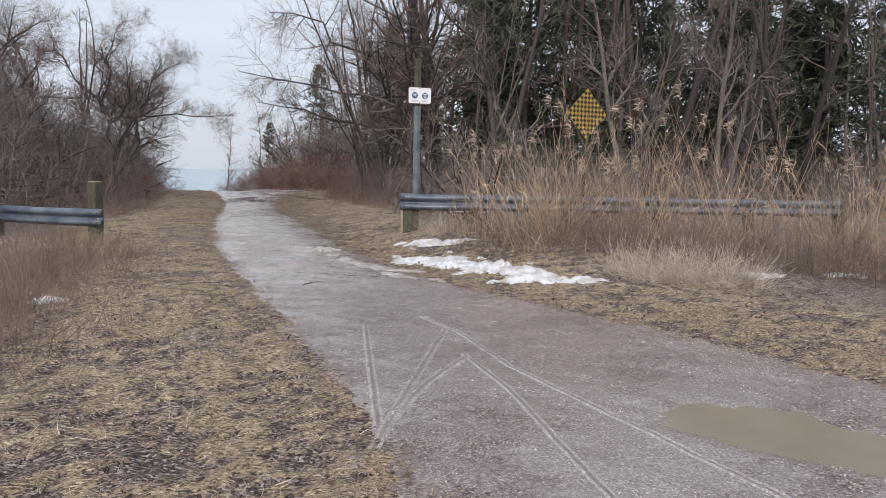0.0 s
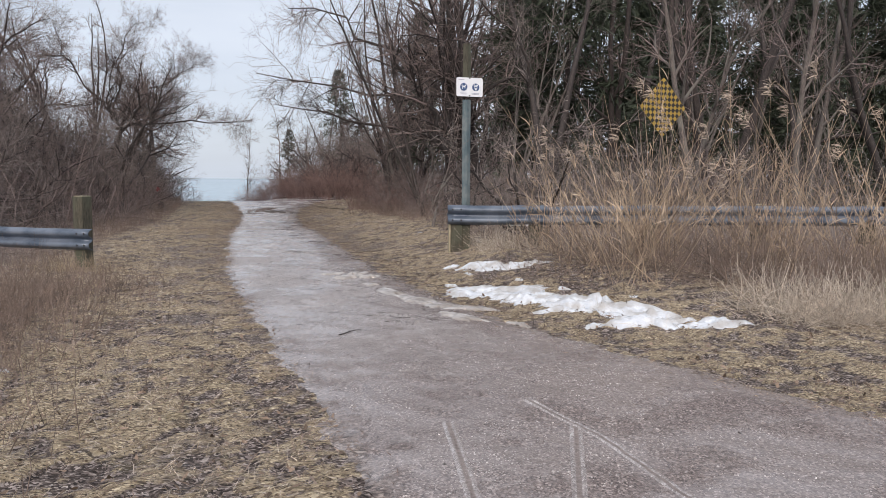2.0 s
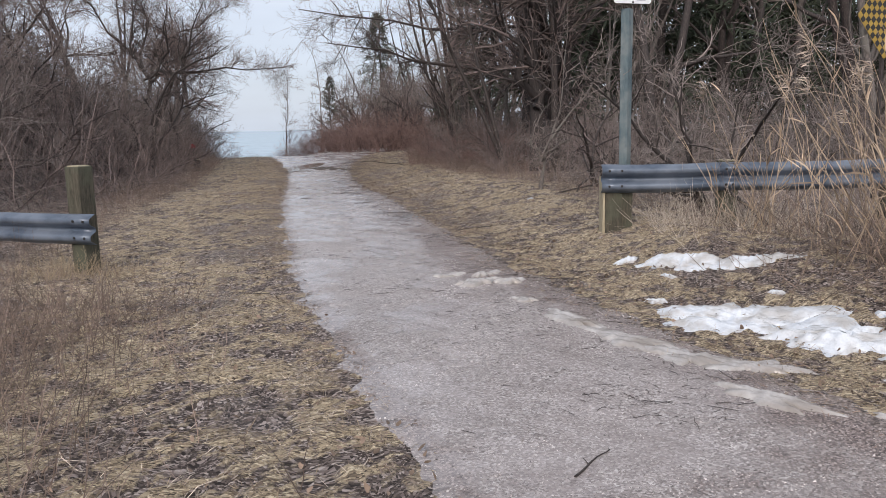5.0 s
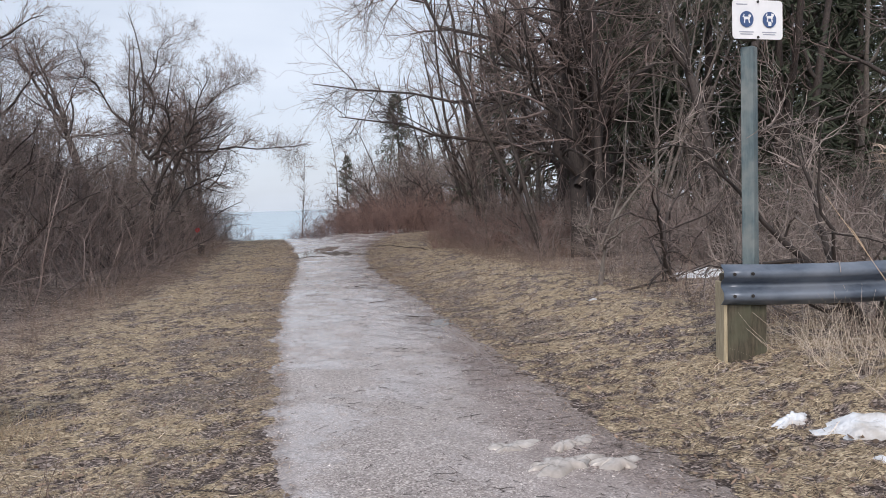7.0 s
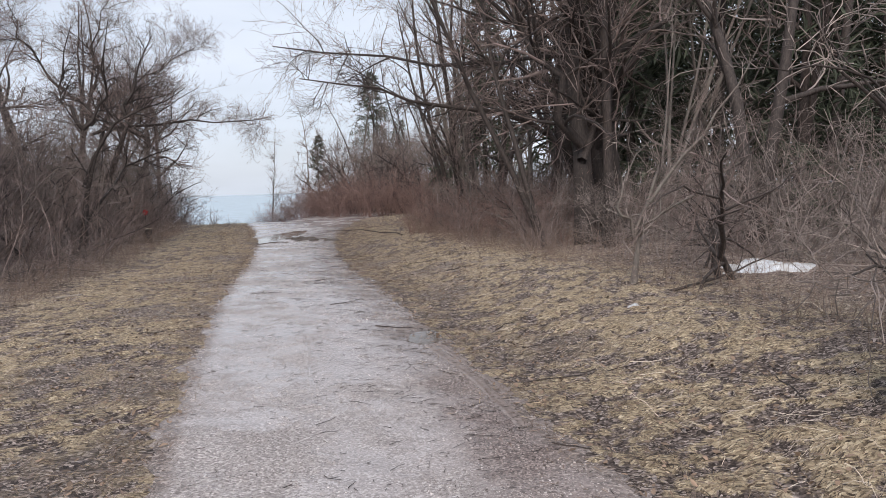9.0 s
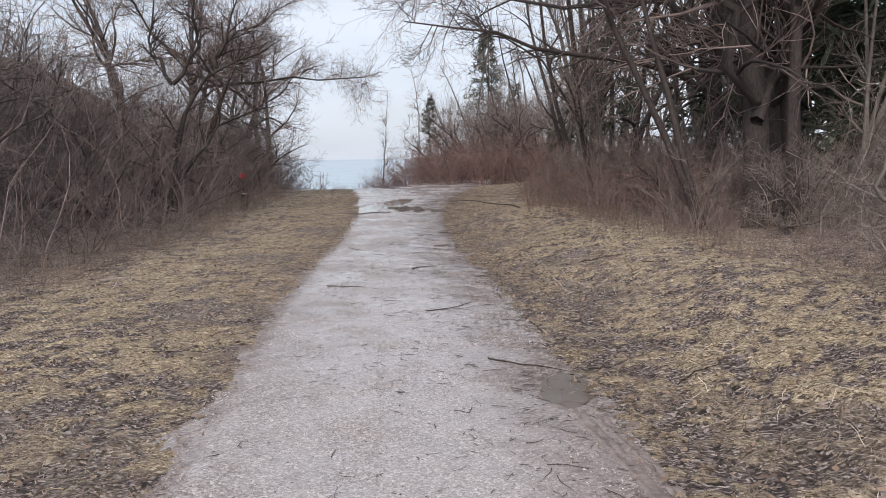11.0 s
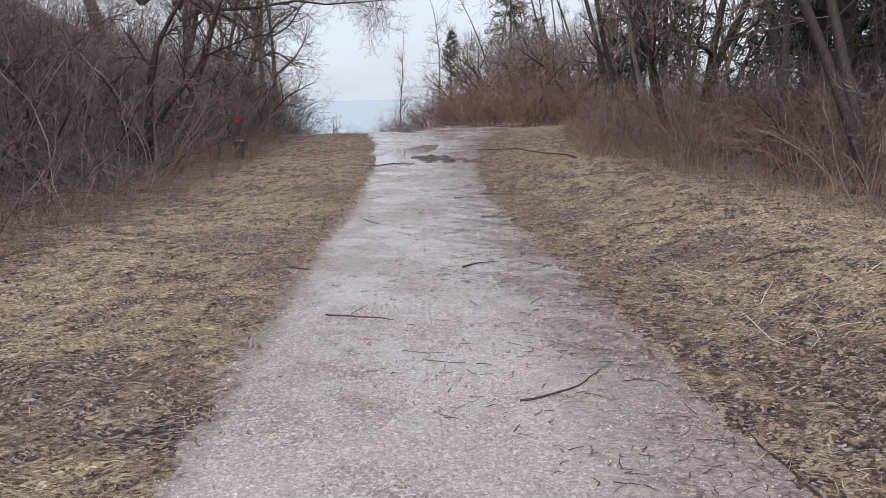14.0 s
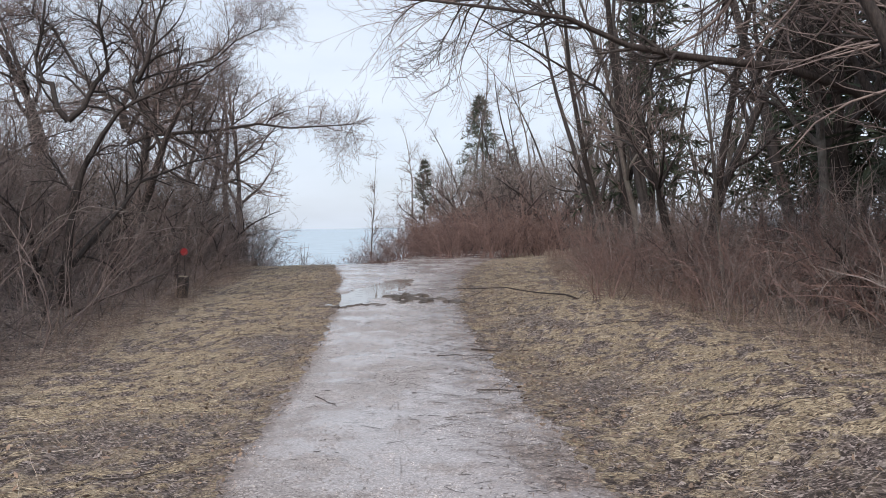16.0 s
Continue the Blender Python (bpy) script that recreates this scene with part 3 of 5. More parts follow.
def guardrail(x, y, turn, top, spans, label, post_h):
    """Beam spans from the free end along +x; the posts stand behind the beam."""
    g0 = ground_at(x, y)
    rail = thing("guardrail", Matrix.Translation((x, y, g0)) @ Matrix.Rotation(turn, 4, "Z"), label, "guardrail", "guardrails beside the path")
    low, at = top - g0 - 0.32, 0.0
    for k, span in enumerate(spans):
        b = part("rail_beam", beam(span + 0.12, 10, -0.012), M_STEEL, rail)
        b.location = (at - 0.02, -0.004 * (k % 2), low)
        bolt_holes(rail, (at + 0.06, at + 0.20) if k == 0 else (at + 0.05, at + 0.13), low - 0.004 * (k % 2))
        at += span
    at = 0.0
    for k, span in enumerate([0.13] + list(spans)):
        at += span
        if k == 0:
            at = 0.13
        wx, wy, _ = (rail.matrix_world @ Vector((at, 0.11, 0)))
        gz = ground_at(wx, wy) - g0
        h = post_h if k == 0 else top - g0 + 0.01 - gz
        p = part("post", box(0.19, 0.19, h + 0.35, (at, 0.105, gz - 0.35 + (h + 0.35) / 2), 0.012), M_POSTWOOD, rail, "weathered square timber post")
        part("end_grain", box(0.15, 0.15, 0.012, (at, 0.105, gz + h + 0.004), 0.003), M_POSTPALE, p, "pale sawn post top")
    return rail


RAIL_R = guardrail(4.0, 14.0, radians(-10), 0.68, (1.32, 1.9, 1.9, 1.9, 1.9), "blue-grey steel guardrail on timber posts among dead reeds", 0.66)
part("side_board", box(0.030, 0.20, 0.70, (0.0185, 0.105, 0.30), 0.006), M_POSTPALE, RAIL_R, "pale sawn end face of the post")
part("post", box(0.13, 0.17, 0.98, (0.29, 0.12, 0.14), 0.012), M_POSTWOOD, RAIL_R, "weathered square timber post")
RAIL_L = guardrail(-1.58, 14.15, radians(147), 0.33, (2.4, 2.4, 2.4), "blue-grey steel guardrail on a tall weathered timber post", 1.10)
for ob in RAIL_L.children:
    if ob.name.startswith(("rail_beam", "bolt")):
        ob.scale = (1, -1, 1)
        ob.location.y = -0.0
        ob.location.x -= 0.13
for ob in [o for o in RAIL_L.children if o.name.startswith("post")]:
    ob.location.y = -0.21


# ---- signs ----
def pictogram(parent, x, z, kind):
    """A blue roundel with a plain white animal shape."""
    d = part("roundel", disc(0.062, 0.003, Matrix.Translation((x, -0.0055, z)) @ Matrix.Rotation(math.pi / 2, 4, "X"), 28), M_SIGNBLUE, parent, "dark blue printed roundel")
    for sx, sz, ox, oz, turn in ((0.055, 0.020, 0.0, 0.008, 0.0), (0.010, 0.034, -0.020, -0.014, 0.2), (0.010, 0.034, 0.020, -0.014, -0.2),
                                 (0.024, 0.018, 0.026, 0.026, 0.4), (0.008, 0.026, -0.030, 0.024, 0.5)):
        up = 0.012 if kind else 0.0
        bm = bmesh.new()
        bmesh.ops.create_cube(bm, size=1, matrix=Matrix.Translation((x + ox, -0.0075, z + oz + up)) @ Matrix.Rotation(turn, 4, "Y") @ Matrix.Diagonal((sx, 0.0015, sz, 1)))
        part("white_shape", bm, M_SIGNWHITE, d)
    if kind:
        part("white_shape", box(0.030, 0.0015, 0.034, (x, -0.0075, z - 0.032)), M_SIGNWHITE, d)


def rounded_plate(w, h, t, r, seg=6):
    bm = bmesh.new()
    pts = []
    for cx, cz, a0 in ((w / 2 - r, h / 2 - r, 0), (-w / 2 + r, h / 2 - r, 90), (-w / 2 + r, -h / 2 + r, 180), (w / 2 - r, -h / 2 + r, 270)):
        for k in range(seg + 1):
            a = radians(a0 + 90 * k / seg)
            pts.append((cx + r * math.cos(a), 0, cz + r * math.sin(a)))
    f = bm.faces.new([bm.verts.new(p) for p in pts])
    g = bmesh.ops.extrude_face_region(bm, geom=[f])
    bmesh.ops.translate(bm, verts=[v for v in g["geom"] if isinstance(v, bmesh.types.BMVert)], vec=(0, t, 0))
    bmesh.ops.recalc_face_normals(bm, faces=bm.faces[:])
    return bm


sign = thing("dog_sign", pose(4.33, 14.16, ground_at(4.33, 14.16), 0, 0, 6), "white dog rules sign on a worn blue-green timber post", "sign")
gz = sign.location.z
part("post", box(0.10, 0.10, 2.75, (0, 0, 1.075), 0.008, radians(32)), M_GREENPOST, sign, "worn blue-green painted post")
part("post_top", box(0.098, 0.098, 0.86, (0, 0, 3.31 - gz - 0.43), 0.008, radians(32)), M_POSTWOOD, sign, "bare grey timber post top")
plate = part("sign_plate", rounded_plate(0.46, 0.305, 0.004, 0.03), M_SIGNWHITE, sign, "white enamel plate with rounded corners")
plate.location = (0.02, -0.085, 2.60 - gz)
pictogram(plate, -0.105, 0.0, 0)
pictogram(plate, 0.105, 0.0, 1)
for bx, bz, bw in ((-0.145, 0.115, 0.10), (-0.105, -0.098, 0.13), (-0.105, -0.115, 0.11), (0.105, -0.098, 0.13), (0.105, -0.115, 0.11)):
    part("print_bar", box(bw, 0.002, 0.008, (bx, -0.001, bz)), M_SIGNGREY, plate, "small grey printed line")
for bz in (0.138, -0.138):
    part("bolt", disc(0.010, 0.008, Matrix.Translation((0.0, -0.004, bz)) @ Matrix.Rotation(math.pi / 2, 4, "X"), 10), M_BLACK, plate, "black fixing bolt")

chk = thing("checkerboard_sign", pose(8.37, 15.05, ground_at(8.37, 15.05), 0, 0, 14), "yellow and black checkerboard diamond road sign among reeds", "sign")
cz = 2.46 - chk.location.z
part("post", box(0.055, 0.035, cz + 0.5, (0, 0.03, (cz + 0.5) / 2 - 0.2), 0.004), M_BARK_DARK, chk, "thin steel sign post")
face = part("sign_plate", rounded_plate(0.79, 0.79, 0.004, 0.035), M_YELLOW, chk, "faded yellow diamond plate")
face.matrix_local = Matrix.Translation((0, 0, cz)) @ Matrix.Rotation(radians(45), 4, "Y")
for i in range(11):
    for j in range(11):
        if (i + j) % 2 == 1:
            q = box(0.0700, 0.002, 0.0700, ((i - 5) * 0.0708, -0.0015, (j - 5) * 0.0708))
            part("black_square", q, M_BLACK, face)


# ---- trees and shrubs ----
def tree_meshes(seed, height, trunk_r, lean, limbs, sub, twigs, limb_len, sub_len, twig_len, crook=0.10, first=0.25, forks=1, bark=None, twig=None,
                limb_angle=48, pull=0.05, side=(0, 0, 0), fine=0, extra=(), part_way=0.22, jitter=0.15, shoots=16):
    """Trunk with limbs, and a crown of branches and twigs."""
    g = np.random.default_rng(seed)
    way = np.tile([lean[0], lean[1], 1.0], (forks, 1)) + g.normal(0, part_way if forks > 1 else 0.02, (forks, 3)) * (1, 1, 0)
    p0 = polyline(g.normal(0, 0.12 if forks > 1 else 0, (forks, 3)) * (1, 1, 0) - (0, 0, 0.15), way, height * g.uniform(0.8, 1.05, forks), 11, crook * 0.5, (0, 0, 0.02), g)
    r0 = trunk_r * g.uniform(0.7, 1.0, (forks, 1)) * (np.linspace(1, 0.16, 11) + 0.35 * np.exp(-np.arange(11) * 2.2))[None]
    p1, r1 = grow(p0, r0, limbs, limb_len, trunk_r * 0.5, limb_angle, 8, crook, np.array([0, 0, pull]) + side, first, g)
    for line in extra:
        c = np.array(line, float)
        k = np.linspace(0, len(c) - 1, 8)
        q = np.stack([np.interp(k, np.arange(len(c)), c[:, i]) for i in range(3)], -1)
        q[1:-1] += g.normal(0, jitter, (6, 3))
        p1, r1 = np.concatenate([p1, q[None]]), np.concatenate([r1, trunk_r * 0.42 * np.linspace(1, 0.16, 8)[None]])
        q2, s2 = grow(q[None], r1[-1:], shoots, sub_len * 1.3, trunk_r * 0.16, 48, 8, crook, (0, 0, 0.0), 0.1, g)
        p1, r1 = np.concatenate([p1, q2]), np.concatenate([r1, s2])
    p2, r2 = grow(p1, r1, sub, sub_len, trunk_r * 0.17, 45, 6, crook * 1.3, (0, 0, pull * 0.6), 0.12, g)
    p3, r3 = grow(p2, r2, twigs, twig_len, 0.0085, 42, 4, crook * 1.5, (0, 0, 0.04), 0.08, g, end=0.4)
    p4, r4 = grow(p0[:, 4:], r0[:, 4:], 6, sub_len, 0.012, 40, 5, crook, (0, 0, 0.05), 0.1, g)
    chunks = [tubes(p2, r2, 3), tubes(p3, np.maximum(r3, 0.0028), 3), tubes(p4, r4, 3)]
    if fine:
        p5, r5 = grow(p3, r3, fine, twig_len * 0.5, 0.004, 45, 3, crook * 1.5, (0, 0, 0.03), 0.1, g, end=0.5)
        chunks.append(tubes(p5, np.maximum(r5, 0.0022), 3))
    trunk = mesh_of("trunk", *join([tubes(p0, r0, 8), tubes(p1, r1, 5)]), [bark or M_BARK])
    crown = mesh_of("crown", *join(chunks), [twig or M_TWIG])
    return trunk, crown


def place_tree(meshes, x, y, turn, size, label, group="bare trees of the wood", name="tree", category="tree"):
    t = thing(name, Matrix.Translation((x, y, ground_at(x, y))) @ Matrix.Rotation(turn, 4, "Z") @ Matrix.Scale(size, 4), label, category, group)
    part_mesh("trunk", meshes[0], t)
    part_mesh("crown", meshes[1], t)
    return t


def bush_meshes(seed, h, stems, splay, twig, subs=5, fine=3, crook=0.2, r=0.012):
    g = np.random.default_rng(seed)
    a = g.uniform(0, 2 * np.pi, stems)
    s = g.uniform(0.1, splay, stems)
    way = np.stack([np.cos(a) * s, np.sin(a) * s, np.ones(stems)], -1)
    start = np.stack([np.cos(a), np.sin(a), 0 * a], -1) * g.uniform(0, 0.4, (stems, 1)) - (0, 0, 0.08)
    p0 = polyline(start, way, h * g.uniform(0.6, 1.1, stems), 7, crook * 0.8, (0, 0, 0), g)
    r0 = r * g.uniform(0.6, 1.3, (stems, 1)) * np.linspace(1, 0.25, 7)[None]
    p1, r1 = grow(p0, r0, subs, h * 0.42, 0.006, 40, 5, crook, (0, 0, 0.04), 0.2, g)
    p2, r2 = grow(p1, r1, fine, h * 0.2, 0.0035, 42, 3, crook * 1.4, (0, 0, 0.03), 0.1, g, end=0.5)
    return (mesh_of("trunk", *tubes(p0, r0, 4), [twig]),
            mesh_of("crown", *join([tubes(p1, np.maximum(r1, 0.0026), 3), tubes(p2, np.maximum(r2, 0.0022), 3)]), [twig]))


def place_bush(meshes, x, y, turn, size, label, group, flat=1.0):
    b = thing("shrub", Matrix.Translation((x, y, ground_at(x, y))) @ Matrix.Rotation(turn, 4, "Z") @ Matrix.Diagonal((size, size, size * flat, 1)), label, "shrub", group)
    part_mesh("trunk", meshes[0], b)
    part_mesh("crown", meshes[1], b)
    return b


def conifer_meshes(seed, h, width, whorls, bare=0.12, droop=-0.12, ragged=0.25, sprays=26):
    """A straight trunk with whorls of drooping boughs set with needle sprays."""
    g = np.random.default_rng(seed)
    p0 = polyline(np.zeros((1, 3)) - (0, 0, 0.2), np.array([[0.0, 0, 1]]), np.array([h]), 12, 0.01, (0, 0, 0.05), g)
    r0 = h * 0.013 * np.linspace(1, 0.08, 12)[None]
    zs = np.repeat(np.linspace(bare, 0.985, whorls), 6) + g.normal(0, 0.008, whorls * 6)
    zs = np.clip(zs, bare, 0.99)
    a = g.uniform(0, 2 * np.pi, len(zs))
    ln = width * (1 - zs) ** 0.8 * g.uniform(1 - ragged * 2, 1.1, len(zs)) + 0.15
    start = np.stack([0 * zs, 0 * zs, zs * h - 0.2], -1)
    p1 = polyline(start, np.stack([np.cos(a), np.sin(a), 0.15 + 0.6 * (zs - 0.5)], -1), ln, 6, 0.05, (0, 0, droop), g)
    r1 = (0.006 + 0.010 * ln[:, None] / width) * np.linspace(1, 0.3, 6)[None]
    p2, r2 = grow(p1, r1, sprays, width * 0.17, 0.004, 50, 4, 0.12, (0, 0, -0.03), 0.12, g, end=0.6)
    b = len(p2)
    side = unit(np.cross(p2[:, 1] - p2[:, 0], [0, 0, 1.0]) + g.normal(0, 0.35, (b, 3)))
    w = (0.050 + 0.008 * width) * np.array([0.3, 1, 0.75, 0.1])[None] * g.uniform(0.6, 1.3, (b, 1))
    v1, f1 = strips(p2, w, side)
    v2, f2 = strips(p2 + (0, 0, 0.015), w * 0.8, unit(side + g.normal(0, 0.8, side.shape)))
    return (mesh_of("trunk", *join([tubes(p0, r0, 8), tubes(p1, r1, 3)]), [M_BARK_DARK]), mesh_of("crown", *join([(v1, f1), (v2, f2)]), [M_NEEDLE], smooth=False))


rnd = random.Random(7)
BENT = tree_meshes(13, 6.3, 0.15, (0.12, 0.0), 7, 8, 9, 3.0, 1.5, 0.7, 0.24, 0.35, 2, M_BARK_DARK, M_TWIG, 50, 0.10, fine=2,
                   extra=([(0.4, 0, 2.6), (1.6, 0.1, 2.9), (3.2, 0, 3.0), (4.9, 0.1, 3.15), (6.2, 0, 2.5)], [(0.4, 0, 2.9), (1.2, -0.4, 3.9), (2.6, -0.5, 4.6), (4.0, 0, 5.6)],
                          [(0.3, 0, 3.0), (-0.6, 0.2, 4.2), (-1.6, 0, 5.6), (-2.0, 0, 7.0)], [(0.4, 0, 3.0), (0.8, 0.2, 4.4), (0.5, 0.3, 6.0), (1.4, 0, 7.4)]))
# small crooked thorn trees along the foot of the bank
SCRUB = [tree_meshes(17, 2.6, 0.05, (0.3, 0.1), 6, 6, 6, 1.5, 0.8, 0.4, 0.26, 0.15, 2, M_BARK_DARK, M_TWIG, 58, 0.04),
         tree_meshes(18, 2.3, 0.045, (-0.2, 0.2), 6, 6, 6, 1.4, 0.8, 0.4, 0.28, 0.12, 3, M_BARK_DARK, M_TWIG_GREY, 62, 0.04)]
CROOKED = [tree_meshes(11, 6.5, 0.13, (0.25, -0.1), 7, 8, 8, 3.4, 1.7, 0.75, 0.20, 0.22, 2, M_BARK_DARK, M_TWIG, 55, 0.05, fine=1),
           tree_meshes(12, 6.0, 0.11, (0.35, 0.1), 8, 8, 8, 3.0, 1.6, 0.7, 0.22, 0.25, 2, M_BARK_DARK, M_TWIG, 58, 0.05, fine=1)]
TALL = [tree_meshes(20 + k, 11 + k, 0.115 + 0.01 * k, (0.06 * (k - 1.5), 0.03), (10, 7, 10, 5)[k], 6, 5, 2.3, 1.4, 0.75, 0.16, 0.22, (1, 2, 1, 3)[k],
                    (M_BARK, M_BARK_DARK, M_BARK, M_BARK_DARK)[k], (M_TWIG, M_TWIG_GREY, M_TWIG_GREY, M_TWIG)[k], 42, 0.07, part_way=0.11) for k in range(4)]
SLIM = [tree_meshes(40 + k, 7.5 + k, 0.042 + 0.006 * k, (0.05, 0.05), (12, 7, 7)[k], 5, 5, 1.5, 0.85, 0.5, 0.08, 0.18, (1, 2, 2)[k], (M_BARK, M_BARK_DARK, M_BARK)[k],
                    (M_TWIG, M_TWIG_GREY, M_TWIG_GREY)[k], 38, 0.10) for k in range(3)]
REACH = tree_meshes(61, 10.5, 0.20, (-0.08, 0.0), 7, 7, 6, 5.2, 2.2, 0.9, 0.12, 0.16, 3, M_BARK_DARK, M_TWIG, 52, 0.02, (-0.03, -0.01, 0.0), fine=1,
                    extra=([(0, 0, 2.4), (-1.7, 1.9, 3.8), (-3.8, 4.4, 4.7), (-7.0, 7.4, 5.4)], [(0, 0, 3.4), (-1.6, 0.5, 5.2), (-3.6, 2.4, 6.6), (-5.8, 4.5, 7.4)],
                           [(0, 0, 2.0), (-0.9, -0.9, 3.6), (-1.8, -2.4, 5.4), (-2.4, -4.0, 7.0)]), part_way=0.07)
BUSH = [bush_meshes(70, 2.5, 12, 1.1, M_TWIG, 6, 4, 0.30), bush_meshes(71, 2.1, 11, 1.3, M_TWIG_GREY, 6, 4, 0.32), bush_meshes(72, 1.5, 22, 0.9, M_WEED)]
REDBUSH = [bush_meshes(80, 1.9, 13, 1.0, M_TWIG_RED, 6, 4, 0.28), bush_meshes(81, 1.6, 12, 1.2, M_TWIG_RED, 6, 4, 0.30)]
SPRUCE = [conifer_meshes(90, 16, 7.6, 34, 0.10, -0.10, 0.12), conifer_meshes(91, 14, 4.6, 24, 0.2, -0.06, 0.22), conifer_meshes(92, 9, 3.2, 13, 0.35, 0.04, 0.35)]
OPEN_SPRUCE = [conifer_meshes(93, 16, 6.4, 30, 0.08, -0.10, 0.15, 19), conifer_meshes(94, 14, 4.6, 18, 0.15, -0.08, 0.35, 14)]

L_TALL = "tall bare grey-brown tree with fine twigs"
L_CROOK = "bare dark tree with crooked spreading limbs"
L_SLIM = "slender bare young tree in the thicket"
L_SPRUCE = "tall dark green spruce behind the bare trees"
# the many-stemmed tree that reaches over the path, and its neighbours
place_tree(REACH, 7.75, 26.6, 0.0, 1.0, "large dark many-stemmed bare tree reaching over the path")
BIG = tree_meshes(63, 12.0, 0.25, (-0.045, 0.02), 6, 5, 4, 3.6, 1.8, 0.8, 0.10, 0.2, 1, M_BARK_DARK, M_TWIG, 48, 0.05,
                  extra=([(-0.1, 0, 1.9), (-0.6, 0.1, 3.0), (-1.4, 0.3, 4.4), (-2.2, 0.4, 5.8)], [(-0.1, 0, 1.6), (0.5, 0.2, 3.0), (0.7, 0.4, 5.0), (0.6, 0.6, 7.5)]))
place_tree(BIG, 6.72, 25.05, 0.0, 1.0, "thick dark bare tree trunk at the wood edge")
STEM = tree_meshes(64, 10.0, 0.115, (-0.04, 0.05), 9, 5, 4, 2.2, 1.2, 0.6, 0.10, 0.3, 1, M_BARK_DARK, M_TWIG, 42, 0.08)
place_tree(STEM, 7.10, 24.75, 0.4, 1.0, "slim dark bare tree beside a thicker trunk")
PAIR = tree_meshes(65, 8.5, 0.080, (-0.16, 0.05), 7, 5, 4, 1.9, 1.0, 0.5, 0.09, 0.25, 2, M_BARK_DARK, M_TWIG, 42, 0.08, part_way=0.10)
place_tree(PAIR, 5.86, 24.95, 0.0, 1.0, "pair of thin dark leaning stems")
LIMB = tree_meshes(66, 11.5, 0.17, (0.0, 0.03), 5, 5, 5, 3.6, 0.95, 0.45, 0.16, 0.4, 1, M_BARK_DARK, M_BARK_DARK, 48, 0.03, fine=1, jitter=0.06, shoots=20,
                   extra=([(-0.1, 0, 2.4), (-0.9, -0.3, 2.75), (-2.0, -0.5, 2.95), (-3.1, -0.6, 3.15), (-4.0, -0.7, 3.3), (-4.8, -0.8, 3.4), (-5.9, -0.8, 3.6)],
                          [(0.1, 0, 2.2), (-0.4, 0.5, 3.6), (-1.2, 0.9, 5.0), (-2.4, 1.4, 6.2)]))
place_tree(LIMB, 7.3, 28.8, 0.0, 1.0, "dark bare tree with a long level limb over the path")
LEAN = tree_meshes(67, 4.0, 0.12, (-0.35, 0.0), 3, 4, 4, 2.2, 1.4, 0.7, 0.10, 0.4, 1, M_BARK_DARK, M_TWIG, 48, 0.05, jitter=0.06, shoots=12,
                   extra=([(-0.15, 0, 0.5), (-0.6, 0, 2.0), (-1.0, 0, 2.8), (-1.6, 0, 3.55), (-2.7, 0, 4.45), (-3.9, 0, 5.0)],))
place_tree(LEAN, 6.3, 33.0, 0.0, 1.0, "dark bare tree leaning towards the path")
place_tree(TALL[1], 8.6, 29.0, 1.0, 1.0, L_TALL)
place_tree(TALL[0], 7.0, 29.8, 4.0, 0.9, L_TALL)
place_tree(TALL[1], 7.6, 35.5, 5.0, 0.9, L_TALL)
place_tree(SLIM[0], 5.5, 29.5, 2.7, 0.75, L_SLIM)
# two pale saplings near the verge and a pair of stems by the rail
SAPLING = tree_meshes(31, 1.1, 0.056, (0.0, 0.0), 2, 2, 3, 0.5, 0.42, 0.22, 0.14, 0.3, 1, M_BARK, M_TWIG_GREY, 55, 0.05, jitter=0.03, shoots=4,
                      extra=([(0.0, 0, 0.52), (0.29, 0.05, 1.10), (0.41, 0.1, 1.40), (0.49, 0.1, 2.3), (0.55, 0.2, 3.2)], [(0.2, 0.02, 0.86), (0.6, -0.1, 1.38), (1.0, -0.2, 1.96), (1.4, -0.3, 2.7)],
                             [(0.0, 0, 0.50), (0.14, -0.1, 0.64), (0.45, -0.2, 0.86), (1.0, -0.4, 1.26)], [(0.0, 0, 0.50), (-0.12, 0, 0.78), (-0.2, 0, 0.95), (0.28, 0.1, 1.55)]))
place_tree(SAPLING, 4.75, 18.72, 0.0, 1.0, "pale bare forked sapling on the grassy verge")
place_tree(SCRUB[0], 5.72, 18.35, 3.3, 0.9, "dark bare sapling on the grassy verge")
place_tree(SCRUB[1], 5.75, 14.55, 1.2, 1.15, "bare young tree growing against the guardrail")
# crooked trees beyond the slope
FORKED = tree_meshes(68, 3.2, 0.135, (0.06, 0.0), 2, 4, 4, 1.6, 1.0, 0.5, 0.16, 0.5, 1, M_BARK_DARK, M_BARK_DARK, 55, 0.06, jitter=0.05, shoots=9,
                     extra=([(0.17, 0, 3.0), (-0.05, 0, 3.5), (-0.4, 0.1, 3.8), (-0.32, 0.2, 4.4), (0.0, 0.2, 5.7)], [(0.17, 0, 3.0), (0.57, 0, 3.5), (0.78, 0, 4.0), (0.7, -0.2, 4.5), (1.0, -0.3, 5.7)],
                            [(0.1, 0, 1.5), (0.35, 0.1, 2.55), (0.9, 0.1, 3.05), (1.2, 0.1, 3.4), (1.9, 0.3, 3.6), (2.7, 0.4, 4.1)], [(1.2, 0.1, 3.4), (1.3, 0, 3.8), (1.6, 0, 4.4), (2.0, 0, 5.4)],
                            [(0.0, 0, 0.5), (0.5, 0.5, 1.5), (1.1, 1.2, 2.3), (2.2, 2.0, 2.6)]))
place_tree(FORKED, -4.3, 32.5, 0.0, 1.0, "dark forked bare tree with crooked limbs", "crooked trees on the bank")
